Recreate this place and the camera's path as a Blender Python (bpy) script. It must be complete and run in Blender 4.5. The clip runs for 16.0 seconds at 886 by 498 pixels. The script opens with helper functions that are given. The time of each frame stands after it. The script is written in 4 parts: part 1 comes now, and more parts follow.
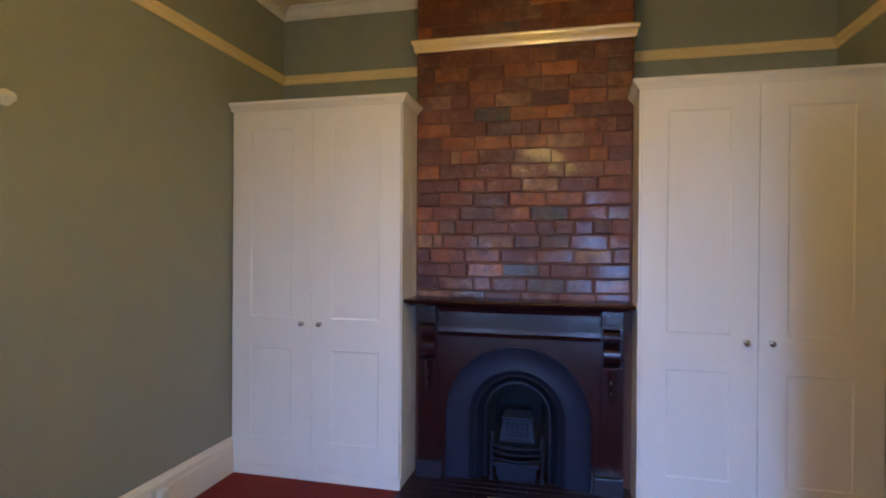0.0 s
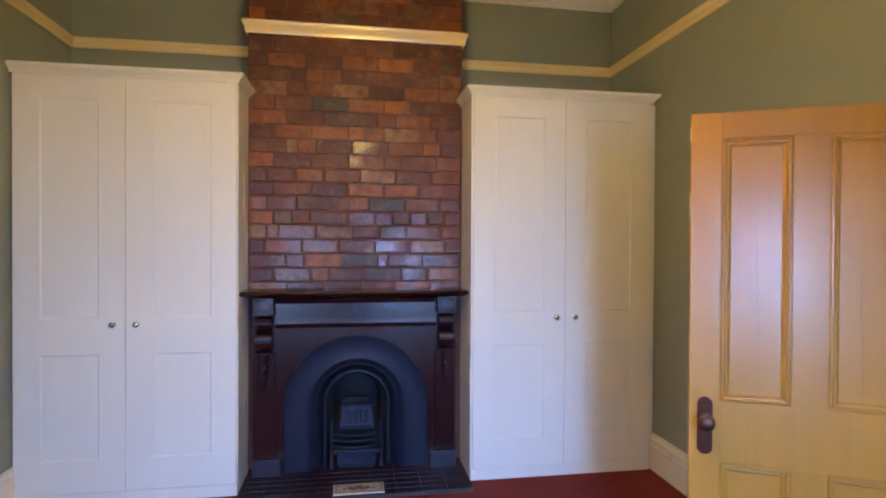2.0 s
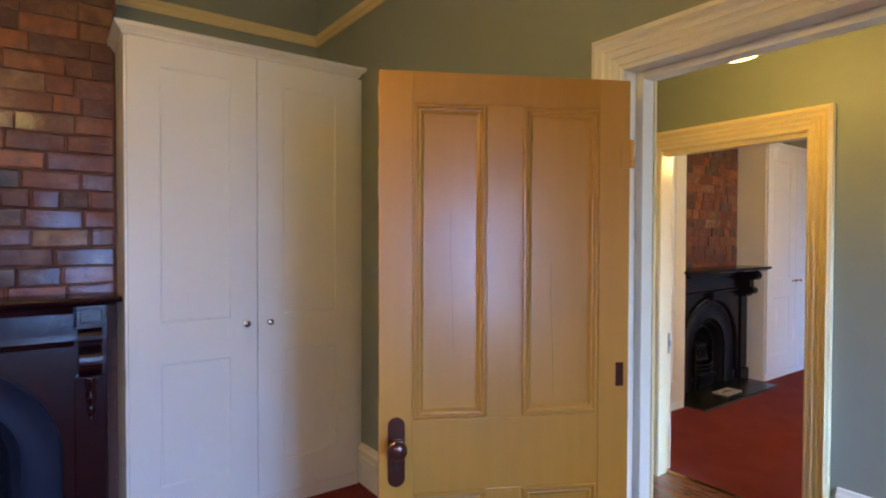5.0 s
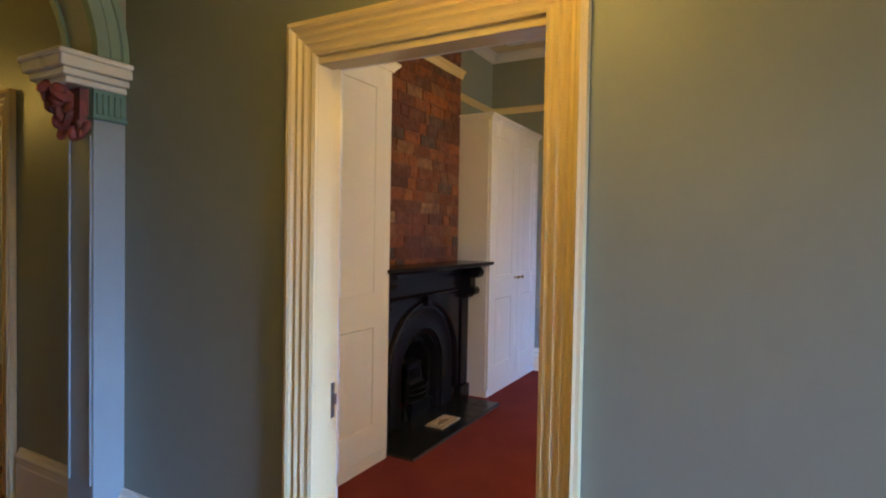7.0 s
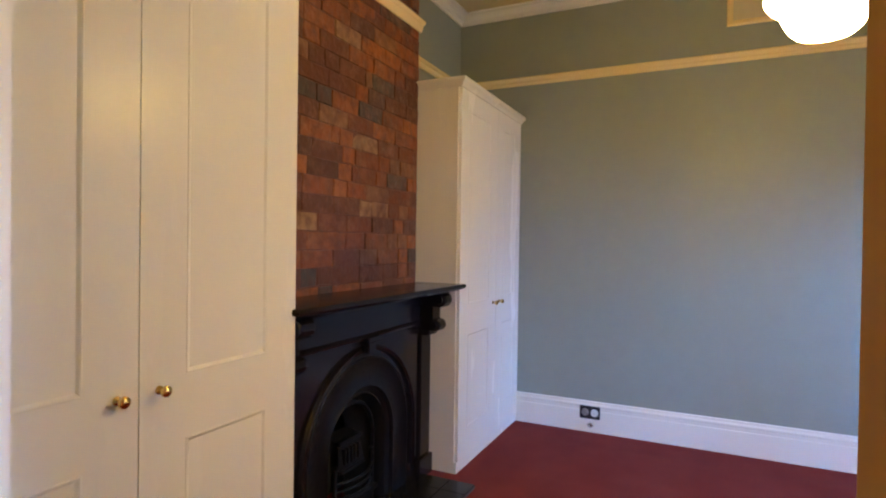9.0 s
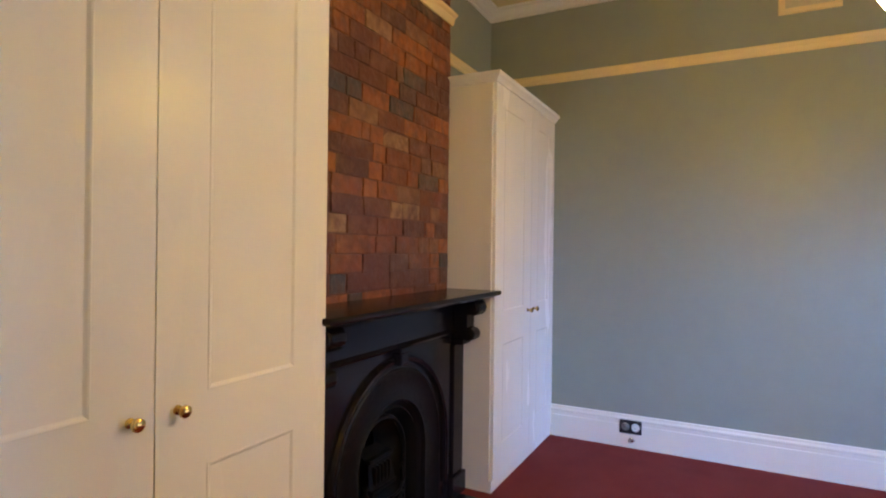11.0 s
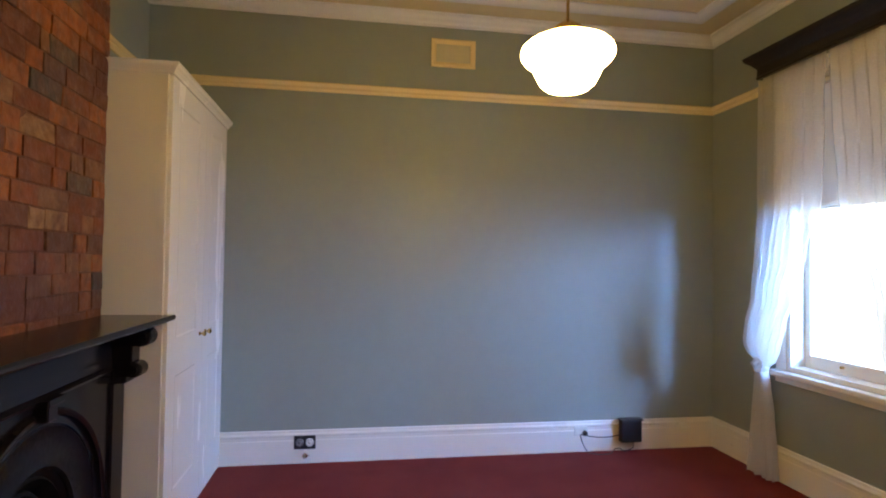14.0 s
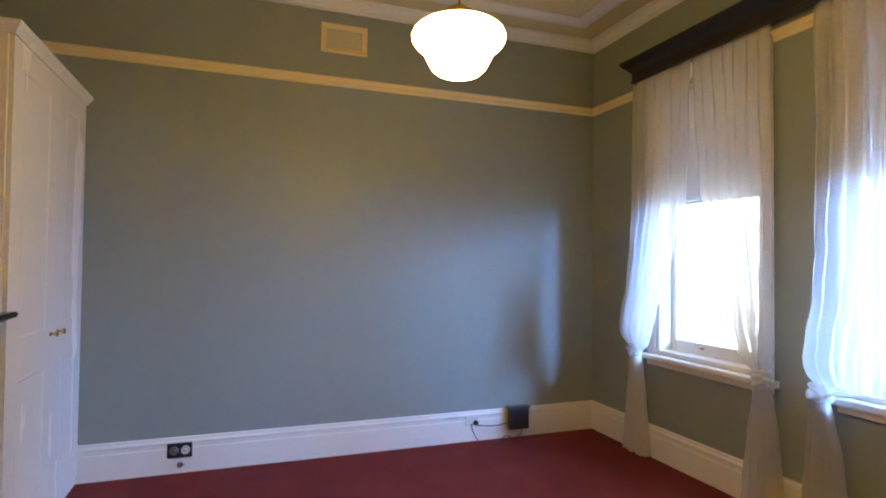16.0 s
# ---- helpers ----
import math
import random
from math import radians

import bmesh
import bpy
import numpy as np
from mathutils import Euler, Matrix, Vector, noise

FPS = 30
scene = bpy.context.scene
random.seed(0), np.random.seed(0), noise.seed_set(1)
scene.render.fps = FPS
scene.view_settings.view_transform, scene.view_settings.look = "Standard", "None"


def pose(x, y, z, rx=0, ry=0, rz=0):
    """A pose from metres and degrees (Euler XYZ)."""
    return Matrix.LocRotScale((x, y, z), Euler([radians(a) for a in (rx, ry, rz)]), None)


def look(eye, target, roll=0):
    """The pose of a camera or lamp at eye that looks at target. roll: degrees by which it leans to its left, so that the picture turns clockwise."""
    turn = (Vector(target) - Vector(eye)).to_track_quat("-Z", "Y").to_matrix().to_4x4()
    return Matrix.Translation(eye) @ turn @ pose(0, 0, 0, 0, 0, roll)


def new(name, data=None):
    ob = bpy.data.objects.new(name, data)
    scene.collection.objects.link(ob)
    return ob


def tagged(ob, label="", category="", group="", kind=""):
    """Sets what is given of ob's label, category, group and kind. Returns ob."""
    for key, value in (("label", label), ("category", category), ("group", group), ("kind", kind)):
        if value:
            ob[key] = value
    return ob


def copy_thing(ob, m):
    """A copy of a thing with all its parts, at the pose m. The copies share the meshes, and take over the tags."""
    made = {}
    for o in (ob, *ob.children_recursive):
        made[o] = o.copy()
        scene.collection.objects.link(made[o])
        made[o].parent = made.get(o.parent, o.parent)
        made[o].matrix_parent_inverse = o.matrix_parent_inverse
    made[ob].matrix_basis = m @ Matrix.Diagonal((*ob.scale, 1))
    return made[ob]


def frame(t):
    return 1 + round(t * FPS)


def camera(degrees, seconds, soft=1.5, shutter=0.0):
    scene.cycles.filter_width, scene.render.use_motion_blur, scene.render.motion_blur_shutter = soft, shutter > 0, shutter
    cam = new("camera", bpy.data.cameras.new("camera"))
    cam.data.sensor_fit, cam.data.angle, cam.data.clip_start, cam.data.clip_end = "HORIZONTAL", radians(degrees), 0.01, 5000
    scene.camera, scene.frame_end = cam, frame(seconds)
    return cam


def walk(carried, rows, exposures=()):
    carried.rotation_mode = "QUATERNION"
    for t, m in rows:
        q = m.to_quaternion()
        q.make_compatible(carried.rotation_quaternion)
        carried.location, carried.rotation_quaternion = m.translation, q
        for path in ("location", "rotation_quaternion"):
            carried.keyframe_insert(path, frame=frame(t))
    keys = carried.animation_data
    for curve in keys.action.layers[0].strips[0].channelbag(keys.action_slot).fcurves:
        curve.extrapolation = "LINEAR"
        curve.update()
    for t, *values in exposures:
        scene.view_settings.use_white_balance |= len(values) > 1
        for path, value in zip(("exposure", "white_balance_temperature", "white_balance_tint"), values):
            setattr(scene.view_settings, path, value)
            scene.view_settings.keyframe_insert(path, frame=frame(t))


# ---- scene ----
cam = camera(77.3, 16.0, soft=2.0)
PATH = [
    (0, (0.484, 0.299, 1.549), (0.018, 2.244, 1.541), 0.4),
    (0.5, (0.282, 0.279, 1.546), (0.136, 2.274, 1.536), 0.4),
    (1, (0.106, 0.232, 1.536), (0.212, 2.229, 1.52), 0.5),
    (1.5, (0.087, 0.209, 1.523), (0.35, 2.191, 1.504), 0.4),
    (2, (0.091, 0.198, 1.513), (0.411, 2.172, 1.493), 0.3),
    (2.5, (0.085, 0.206, 1.491), (0.429, 2.176, 1.461), 0.2),
    (3, (0.088, 0.2, 1.502), (0.45, 2.167, 1.469), 0.2),
    (3.2, (0.095, 0.2, 1.502), (0.463, 2.166, 1.47), 0.1),
    (5.3, (0.68, 0.757, 1.492), (2.001, 2.258, 1.45), 0.3),
    (5.5, (0.812, 0.842, 1.486), (2.224, 2.259, 1.441), 0.4),
    (6, (1.236, 1.008, 1.425), (2.876, 2.152, 1.377), 0.7),
    (6.5, (1.752, 1.187, 1.44), (3.466, 2.215, 1.39), 0.7),
    (7, (2.201, 1.327, 1.436), (3.95, 2.296, 1.386), 1.0),
    (7.5, (2.635, 1.532, 1.409), (4.42, 2.434, 1.372), 0.7),
    (8, (2.994, 1.732, 1.398), (4.785, 2.623, 1.373), 0.7),
    (8.5, (3.241, 1.836, 1.429), (5.046, 2.696, 1.397), 0.7),
    (9, (3.454, 1.918, 1.472), (5.259, 2.779, 1.448), 0.8),
    (9.5, (3.55, 1.929, 1.525), (5.318, 2.864, 1.508), 0.6),
    (12, (3.62, 2.221, 1.421), (5.417, 3.097, 1.463), 1.1),
    (12.5, (3.671, 2.263, 1.445), (5.595, 2.811, 1.483), 1.1),
    (13, (3.731, 2.297, 1.477), (5.716, 2.533, 1.525), 1.1),
    (13.5, (3.675, 2.417, 1.504), (5.672, 2.327, 1.549), 0.8),
    (14, (3.625, 2.38, 1.5), (5.6, 2.068, 1.548), 0.8),
    (14.5, (3.621, 2.38, 1.499), (5.563, 1.904, 1.545), 0.8),
    (15, (3.624, 2.349, 1.476), (5.536, 1.767, 1.529), 0.7),
    (15.5, (3.671, 2.379, 1.476), (5.56, 1.722, 1.52), 0.7),
    (16, (3.686, 2.35, 1.451), (5.566, 1.669, 1.499), 0.6),
]
walk(cam, [(t, look(eye, target, roll)) for t, eye, target, roll in PATH],
     [(0, -0.58, 6500, 10), (0.6, -0.1, 6500, 10), (1.5, 0.12, 6500, 10), (2.0, -0.06, 6500, 10), (3.2, -0.38, 6500, 10), (5.5, -0.8, 6500, 10), (6.0, -1.2, 6500, 10), (6.5, -1.1, 6500, 10), (7.0, -0.9, 6500, 10), (7.5, -0.75, 6500, 10), (8.0, -0.75, 6500, 10), (8.5, -0.6, 6500, 10), (9.0, -0.55, 6500, 10), (12.0, -0.48, 6500, 10), (12.5, -0.55, 6500, 10), (13.5, -0.72, 6500, 10), (14.5, -0.86, 6500, 10), (16, -0.9, 6500, 10)])

# ---- world, sun and daylight ----
world = bpy.data.worlds.new("sky")
scene.world = world
world.use_nodes = True
wn = world.node_tree
sky = wn.nodes.new("ShaderNodeTexSky")
sky.sky_type, sky.sun_disc = "NISHITA", False
sky.sun_elevation, sky.sun_rotation = radians(78), radians(0)
wn.links.new(sky.outputs[0], wn.nodes["Background"].inputs[0])
wn.nodes["Background"].inputs[1].default_value = 0.08
sun = new("sun", bpy.data.lights.new("sun", "SUN"))
sun.data.energy, sun.data.angle, sun.data.color = 4.0, radians(0.5), (1.0, 0.95, 0.88)
sun.matrix_world = look((0, 10, 47), (0, 0, 0))

DAYLIGHT = (0.17, 0.40, 1.0)


def daylight(eye, target, w, h, watts, spread):
    """A patch of bright sky outside an opening, shining in through it."""
    lamp = new("daylight", bpy.data.lights.new("daylight", "AREA"))
    lamp.data.shape, lamp.data.size, lamp.data.size_y = "RECTANGLE", w, h
    lamp.data.energy, lamp.data.color, lamp.data.spread = watts, DAYLIGHT, radians(spread)
    lamp.matrix_world = look(eye, target)
    return lamp


for wx, watts in ((6.62, 215), (5.18, 440)):
    daylight((wx - 1.5, -2.0, 2.0), (wx, -0.68, 1.42), 1.2, 0.6, watts, 80)
for wx, watts, turn, width in ((-0.80, 15, 0.04, 0.62), (0.82, 30, -0.04, 0.34)):
    daylight((wx, -0.735, 1.36), (wx + turn, 0.265, 1.0), width, 0.90, watts, 76)
daylight((2.90, -1.06, 1.3), (3.00, -0.1, 1.02), 0.9, 1.6, 40, 42)


# ---- materials ----
def material(name, colour, rough=0.5, metal=0.0, spots=0.0, spot_scale=4.0, grain=0.0, grain_scale=60.0, bump=0.0, bump_scale=80.0,
             coat=0.0, stretch=(1, 1, 1), second=None, rough_var=0.0, per_object=0.0, specular=0.5):
    m = bpy.data.materials.new(name)
    m.use_nodes = True
    n, l = m.node_tree.nodes, m.node_tree.links
    b = n["Principled BSDF"]
    b.inputs["Roughness"].default_value = rough
    b.inputs["Metallic"].default_value = metal
    b.inputs["Coat Weight"].default_value = coat
    b.inputs["Coat Roughness"].default_value = 0.12
    b.inputs["Specular IOR Level"].default_value = specular
    geo = n.new("ShaderNodeNewGeometry")
    mapping = n.new("ShaderNodeMapping")
    mapping.inputs["Scale"].default_value = stretch
    l.new(geo.outputs["Position"], mapping.inputs["Vector"])

    def noise_at(scale, detail=4.0):
        t = n.new("ShaderNodeTexNoise")
        t.inputs["Scale"].default_value, t.inputs["Detail"].default_value = scale, detail
        l.new(mapping.outputs[0], t.inputs["Vector"])
        return t.outputs["Fac"]

    def ranged(socket, a, c, low=0.3, high=0.7):
        r = n.new("ShaderNodeMapRange")
        for key, v in (("From Min", low), ("From Max", high), ("To Min", a), ("To Max", c)):
            r.inputs[key].default_value = v
        l.new(socket, r.inputs["Value"])
        return r.outputs[0]

    base = n.new("ShaderNodeMix")
    base.data_type = "RGBA"
    base.inputs["A"].default_value = (*colour, 1)
    base.inputs["B"].default_value = (*(second or [c * 0.75 for c in colour]), 1)
    base.inputs["Factor"].default_value = 0.0
    if spots:
        l.new(ranged(noise_at(spot_scale), 0.0, spots), base.inputs["Factor"])
    out = base.outputs["Result"]
    if grain or per_object:
        hsv = n.new("ShaderNodeHueSaturation")
        l.new(out, hsv.inputs["Color"])
        if grain:
            value = ranged(noise_at(grain_scale, 6.0), 1 - grain, 1 + grain)
        if per_object:
            info = n.new("ShaderNodeObjectInfo")
            tone = ranged(info.outputs["Random"], 1 - per_object, 1 + per_object, 0.0, 1.0)
            if grain:
                mul = n.new("ShaderNodeMath")
                mul.operation = "MULTIPLY"
                l.new(value, mul.inputs[0])
                l.new(tone, mul.inputs[1])
                value = mul.outputs[0]
            else:
                value = tone
        l.new(value, hsv.inputs["Value"])
        out = hsv.outputs[0]
    l.new(out, b.inputs["Base Color"])
    if rough_var:
        l.new(ranged(noise_at(spot_scale * 2.3), rough - rough_var, rough + rough_var), b.inputs["Roughness"])
    if bump:
        bm_node = n.new("ShaderNodeBump")
        bm_node.inputs["Strength"].default_value, bm_node.inputs["Distance"].default_value = bump, 0.01
        l.new(noise_at(bump_scale, 5.0), bm_node.inputs["Height"])
        l.new(bm_node.outputs[0], b.inputs["Normal"])
    return m


SAGE = material("sage_paint", (0.270, 0.289, 0.236), 0.46, spots=0.5, spot_scale=0.9, second=(0.246, 0.265, 0.218), grain=0.02, grain_scale=9,
                bump=0.035, bump_scale=14, rough_var=0.03, specular=0.42)
WHITE = material("white_enamel", (0.80, 0.765, 0.69), 0.26, spots=0.3, spot_scale=1.6, second=(0.77, 0.73, 0.64), grain=0.008, grain_scale=6,
                 bump=0.02, bump_scale=9, stretch=(1, 1, 0.3), rough_var=0.025, specular=0.14)
CREAM = material("cream_gloss", (0.80, 0.63, 0.33), 0.20, spots=0.25, spot_scale=2, second=(0.75, 0.57, 0.28), bump=0.006, bump_scale=9)
TRIM = material("white_gloss_trim", (0.79, 0.735, 0.63), 0.30, spots=0.4, spot_scale=3, second=(0.74, 0.69, 0.59), bump=0.03, bump_scale=16, rough_var=0.03)
PLASTER_WHITE = material("cornice_white", (0.74, 0.72, 0.68), 0.7, spots=0.3, spot_scale=3, bump=0.08, bump_scale=40)
CEILING = material("ceiling_straw", (0.62, 0.53, 0.30), 0.75, spots=0.4, spot_scale=2, second=(0.55, 0.46, 0.26), bump=0.05, bump_scale=60)
CARPET = material("red_carpet", (0.200, 0.038, 0.034), 0.95, spots=0.7, spot_scale=3.0, second=(0.145, 0.020, 0.019), grain=0.28, grain_scale=220,
                  bump=0.7, bump_scale=260, specular=0.1)
BOARDS = material("polished_boards", (0.22, 0.075, 0.025), 0.22, spots=0.8, spot_scale=3, second=(0.14, 0.045, 0.016), grain=0.18, grain_scale=35,
                  stretch=(4, 0.3, 1), bump=0.03, bump_scale=60, per_object=0.18, coat=0.4)
PINE = material("varnished_pine", (0.47, 0.215, 0.030), 0.36, spots=0.4, spot_scale=9, second=(0.39, 0.165, 0.022), grain=0.03, grain_scale=30,
                stretch=(1.6, 1.6, 0.12), bump=0.02, bump_scale=10, coat=0.14, per_object=0.06, specular=0.4)
PINE.node_tree.nodes["Principled BSDF"].inputs["Coat Roughness"].default_value = 0.22
MAHOGANY = material("dark_mahogany", (0.015, 0.0035, 0.0038), 0.22, spots=0.6, spot_scale=5, second=(0.020, 0.005, 0.005), grain=0.1, grain_scale=12,
                    stretch=(1, 1, 0.4), specular=0.55)
EBONY = material("black_polish", (0.008, 0.007, 0.010), 0.2, spots=0.6, spot_scale=8, second=(0.012, 0.007, 0.009), grain=0.1, grain_scale=12, specular=0.22)
PELMET_WOOD = material("pelmet_stain", (0.011, 0.006, 0.006), 0.42, spots=0.6, spot_scale=9, grain=0.2, grain_scale=25, stretch=(0.4, 1, 1))
IRON_BLUE = material("blue_grey_iron", (0.017, 0.021, 0.040), 0.48, metal=0.1, spots=0.5, spot_scale=10, second=(0.014, 0.018, 0.034), bump=0.04, bump_scale=60,
                     rough_var=0.04, specular=0.16)
IRON = material("blackened_iron", (0.012, 0.015, 0.028), 0.45, specular=0.2, spots=0.6, spot_scale=20, bump=0.15, bump_scale=120, rough_var=0.1)
BLACK_IRON = material("black_iron", (0.004, 0.004, 0.006), 0.40, specular=0.18, spots=0.6, spot_scale=20, bump=0.1, bump_scale=60, rough_var=0.08)
SOOT = material("soot", (0.01, 0.01, 0.011), 0.9, grain=0.3, grain_scale=40)
HEARTH_TILE = material("dark_red_tile", (0.018, 0.006, 0.007), 0.30, spots=0.5, spot_scale=12, per_object=0.3, specular=0.3)
BLACK_TILE = material("black_tile", (0.012, 0.012, 0.014), 0.25, spots=0.5, spot_scale=12, per_object=0.3, specular=0.3)
GROUT = material("grout", (0.05, 0.04, 0.04), 0.9, grain=0.2)
MORTAR = material("dark_mortar", (0.105, 0.028, 0.012), 0.6, spots=0.8, spot_scale=14, second=(0.11, 0.036, 0.020), grain=0.3, grain_scale=90, bump=0.5, bump_scale=140)
CHROME = material("chrome", (0.62, 0.62, 0.63), 0.16, metal=1.0, rough_var=0.05)
BRASS = material("polished_brass", (0.72, 0.50, 0.19), 0.2, metal=1.0, spots=0.5, spot_scale=40, second=(0.5, 0.33, 0.12), rough_var=0.06)
COPPER = material("brown_bronze", (0.13, 0.045, 0.03), 0.25, metal=0.6, spots=0.5, spot_scale=40, coat=0.4)
STEEL = material("dull_steel", (0.30, 0.28, 0.25), 0.4, metal=1.0, spots=0.6, spot_scale=60, second=(0.16, 0.14, 0.12))
BAKELITE = material("black_plastic", (0.014, 0.013, 0.013), 0.35, spots=0.3, spot_scale=30)
IVORY = material("ivory_plastic", (0.72, 0.69, 0.60), 0.4, spots=0.3, spot_scale=20)
GREEN_GLOSS = material("duck_green_paint", (0.15, 0.26, 0.21), 0.42, spots=0.4, spot_scale=6, second=(0.12, 0.22, 0.18), bump=0.08, bump_scale=40)
GREY_GREEN = material("grey_green_pilaster", (0.33, 0.36, 0.33), 0.42, spots=0.4, spot_scale=4, bump=0.06, bump_scale=60)
ROSE = material("rose_painted_plaster", (0.36, 0.075, 0.07), 0.55, spots=0.9, spot_scale=16, second=(0.10, 0.05, 0.045), bump=0.4, bump_scale=45)
BUFF = material("buff_vent", (0.55, 0.48, 0.30), 0.6, spots=0.4, spot_scale=12)
PICTURE_TILE = material("picture_tile", (0.52, 0.45, 0.34), 0.35, spots=0.6, spot_scale=22, second=(0.34, 0.26, 0.18))
TILE_MOTIF = material("tile_motif", (0.10, 0.055, 0.04), 0.4, spots=0.5, spot_scale=40, second=(0.25, 0.10, 0.07))
STONE = material("bluestone_block", (0.022, 0.016, 0.030), 0.35, spots=0.6, spot_scale=15, grain=0.1, grain_scale=70)
GROUND = material("garden_ground", (0.40, 0.40, 0.35), 0.95, spots=0.8, spot_scale=0.6, second=(0.30, 0.33, 0.25), grain=0.25, grain_scale=8)


def brick_material():
    m = material("varnished_brick", (0.3, 0.1, 0.04), 0.5, bump=0.6, bump_scale=36, coat=0.12, specular=0.45, rough_var=0.14, spot_scale=9)
    n, l = m.node_tree.nodes, m.node_tree.links
    b = n["Principled BSDF"]
    info = n.new("ShaderNodeObjectInfo")
    ramp = n.new("ShaderNodeValToRGB")
    ramp.color_ramp.interpolation = "LINEAR"
    stops = ((0.0, (0.055, 0.014, 0.008)), (0.22, (0.10, 0.023, 0.008)), (0.48, (0.165, 0.037, 0.009)), (0.68, (0.33, 0.096, 0.016)),
             (0.78, (0.10, 0.024, 0.012)), (0.81, (0.030, 0.028, 0.030)), (0.90, (0.070, 0.050, 0.040)), (0.94, (0.22, 0.09, 0.036)), (1.0, (0.34, 0.20, 0.10)))
    ramp.color_ramp.elements[0].position, ramp.color_ramp.elements[0].color = stops[0][0], (*stops[0][1], 1)
    ramp.color_ramp.elements[1].position, ramp.color_ramp.elements[1].color = stops[-1][0], (*stops[-1][1], 1)
    for p, c in stops[1:-1]:
        ramp.color_ramp.elements.new(p).color = (*c, 1)
    l.new(info.outputs["Random"], ramp.inputs[0])
    geo = n.new("ShaderNodeNewGeometry")
    t = n.new("ShaderNodeTexNoise")
    t.inputs["Scale"].default_value, t.inputs["Detail"].default_value = 16.0, 7.0
    l.new(geo.outputs["Position"], t.inputs["Vector"])
    r = n.new("ShaderNodeMapRange")
    for key, v in (("From Min", 0.42), ("From Max", 0.72), ("To Min", 0.0), ("To Max", 0.75)):
        r.inputs[key].default_value = v
    l.new(t.outputs["Fac"], r.inputs["Value"])
    big = n.new("ShaderNodeTexNoise")
    big.inputs["Scale"].default_value, big.inputs["Detail"].default_value = 3.2, 3.0
    l.new(geo.outputs["Position"], big.inputs["Vector"])
    r2 = n.new("ShaderNodeMapRange")
    for key, v in (("From Min", 0.45), ("From Max", 0.68), ("To Min", 0.0), ("To Max", 0.45)):
        r2.inputs[key].default_value = v
    l.new(big.outputs["Fac"], r2.inputs["Value"])
    total = n.new("ShaderNodeMath")
    total.operation, total.use_clamp = "ADD", True
    l.new(r.outputs[0], total.inputs[0])
    l.new(r2.outputs[0], total.inputs[1])
    mix = n.new("ShaderNodeMix")
    mix.data_type = "RGBA"
    mix.inputs["B"].default_value = (0.085, 0.024, 0.014, 1)
    l.new(ramp.outputs[0], mix.inputs["A"])
    l.new(total.outputs[0], mix.inputs["Factor"])
    # pale smears: partly wear, partly window sheen put into the brick colour
    pale_smears = n.new("ShaderNodeTexNoise")
    pale_smears.inputs["Scale"].default_value, pale_smears.inputs["Detail"].default_value, pale_smears.inputs["Roughness"].default_value = 7.0, 9.0, 0.68
    l.new(geo.outputs["Position"], pale_smears.inputs["Vector"])
    r3 = n.new("ShaderNodeMapRange")
    for key, v in (("From Min", 0.50), ("From Max", 0.74), ("To Min", 0.0), ("To Max", 0.34)):
        r3.inputs[key].default_value = v
    l.new(pale_smears.outputs["Fac"], r3.inputs["Value"])
    worn = n.new("ShaderNodeMix")
    worn.data_type = "RGBA"
    worn.inputs["B"].default_value = (0.42, 0.22, 0.12, 1)
    l.new(mix.outputs["Result"], worn.inputs["A"])
    l.new(r3.outputs[0], worn.inputs["Factor"])
    l.new(worn.outputs["Result"], b.inputs["Base Color"])
    return m


BRICK = brick_material()


def glowing(name, colour, strength):
    m = bpy.data.materials.new(name)
    m.use_nodes = True
    b = m.node_tree.nodes["Principled BSDF"]
    b.inputs["Base Color"].default_value = (0.85, 0.82, 0.75, 1)
    b.inputs["Roughness"].default_value = 0.25
    b.inputs["Emission Color"].default_value = (*colour, 1)
    b.inputs["Emission Strength"].default_value = strength
    return m


LAMP_WARM = (1.0, 0.67, 0.20)
OPAL = glowing("lit_opal_glass", LAMP_WARM, 124.0)
OPAL_DIM = glowing("dimmer_opal_glass", (1.0, 0.61, 0.12), 44.0)


def sheer(name, colour, see, through_light):
    m = bpy.data.materials.new(name)
    m.use_nodes = True
    n, l = m.node_tree.nodes, m.node_tree.links
    n.remove(n["Principled BSDF"])
    diff, trans, clear = n.new("ShaderNodeBsdfDiffuse"), n.new("ShaderNodeBsdfTranslucent"), n.new("ShaderNodeBsdfTransparent")
    diff.inputs[0].default_value = (*colour, 1)
    trans.inputs[0].default_value = (*colour, 1)
    a, b = n.new("ShaderNodeMixShader"), n.new("ShaderNodeMixShader")
    a.inputs[0].default_value = through_light
    l.new(diff.outputs[0], a.inputs[1])
    l.new(trans.outputs[0], a.inputs[2])
    geo = n.new("ShaderNodeNewGeometry")
    t = n.new("ShaderNodeTexNoise")
    t.inputs["Scale"].default_value, t.inputs["Detail"].default_value = 95.0, 3.0
    l.new(geo.outputs["Position"], t.inputs["Vector"])
    r = n.new("ShaderNodeMapRange")
    for key, v in (("From Min", 0.3), ("From Max", 0.7), ("To Min", see * 1.06), ("To Max", see * 0.94)):
        r.inputs[key].default_value = v
    l.new(t.outputs["Fac"], r.inputs["Value"])
    l.new(r.outputs[0], b.inputs[0])
    l.new(a.outputs[0], b.inputs[1])
    l.new(clear.outputs[0], b.inputs[2])
    l.new(b.outputs[0], n["Material Output"].inputs["Surface"])
    return m


OPAL_SOFT = glowing("softer_opal_glass", LAMP_WARM, 86.0)
LACE = sheer("white_lace", (0.88, 0.85, 0.80), 0.46, 0.6)
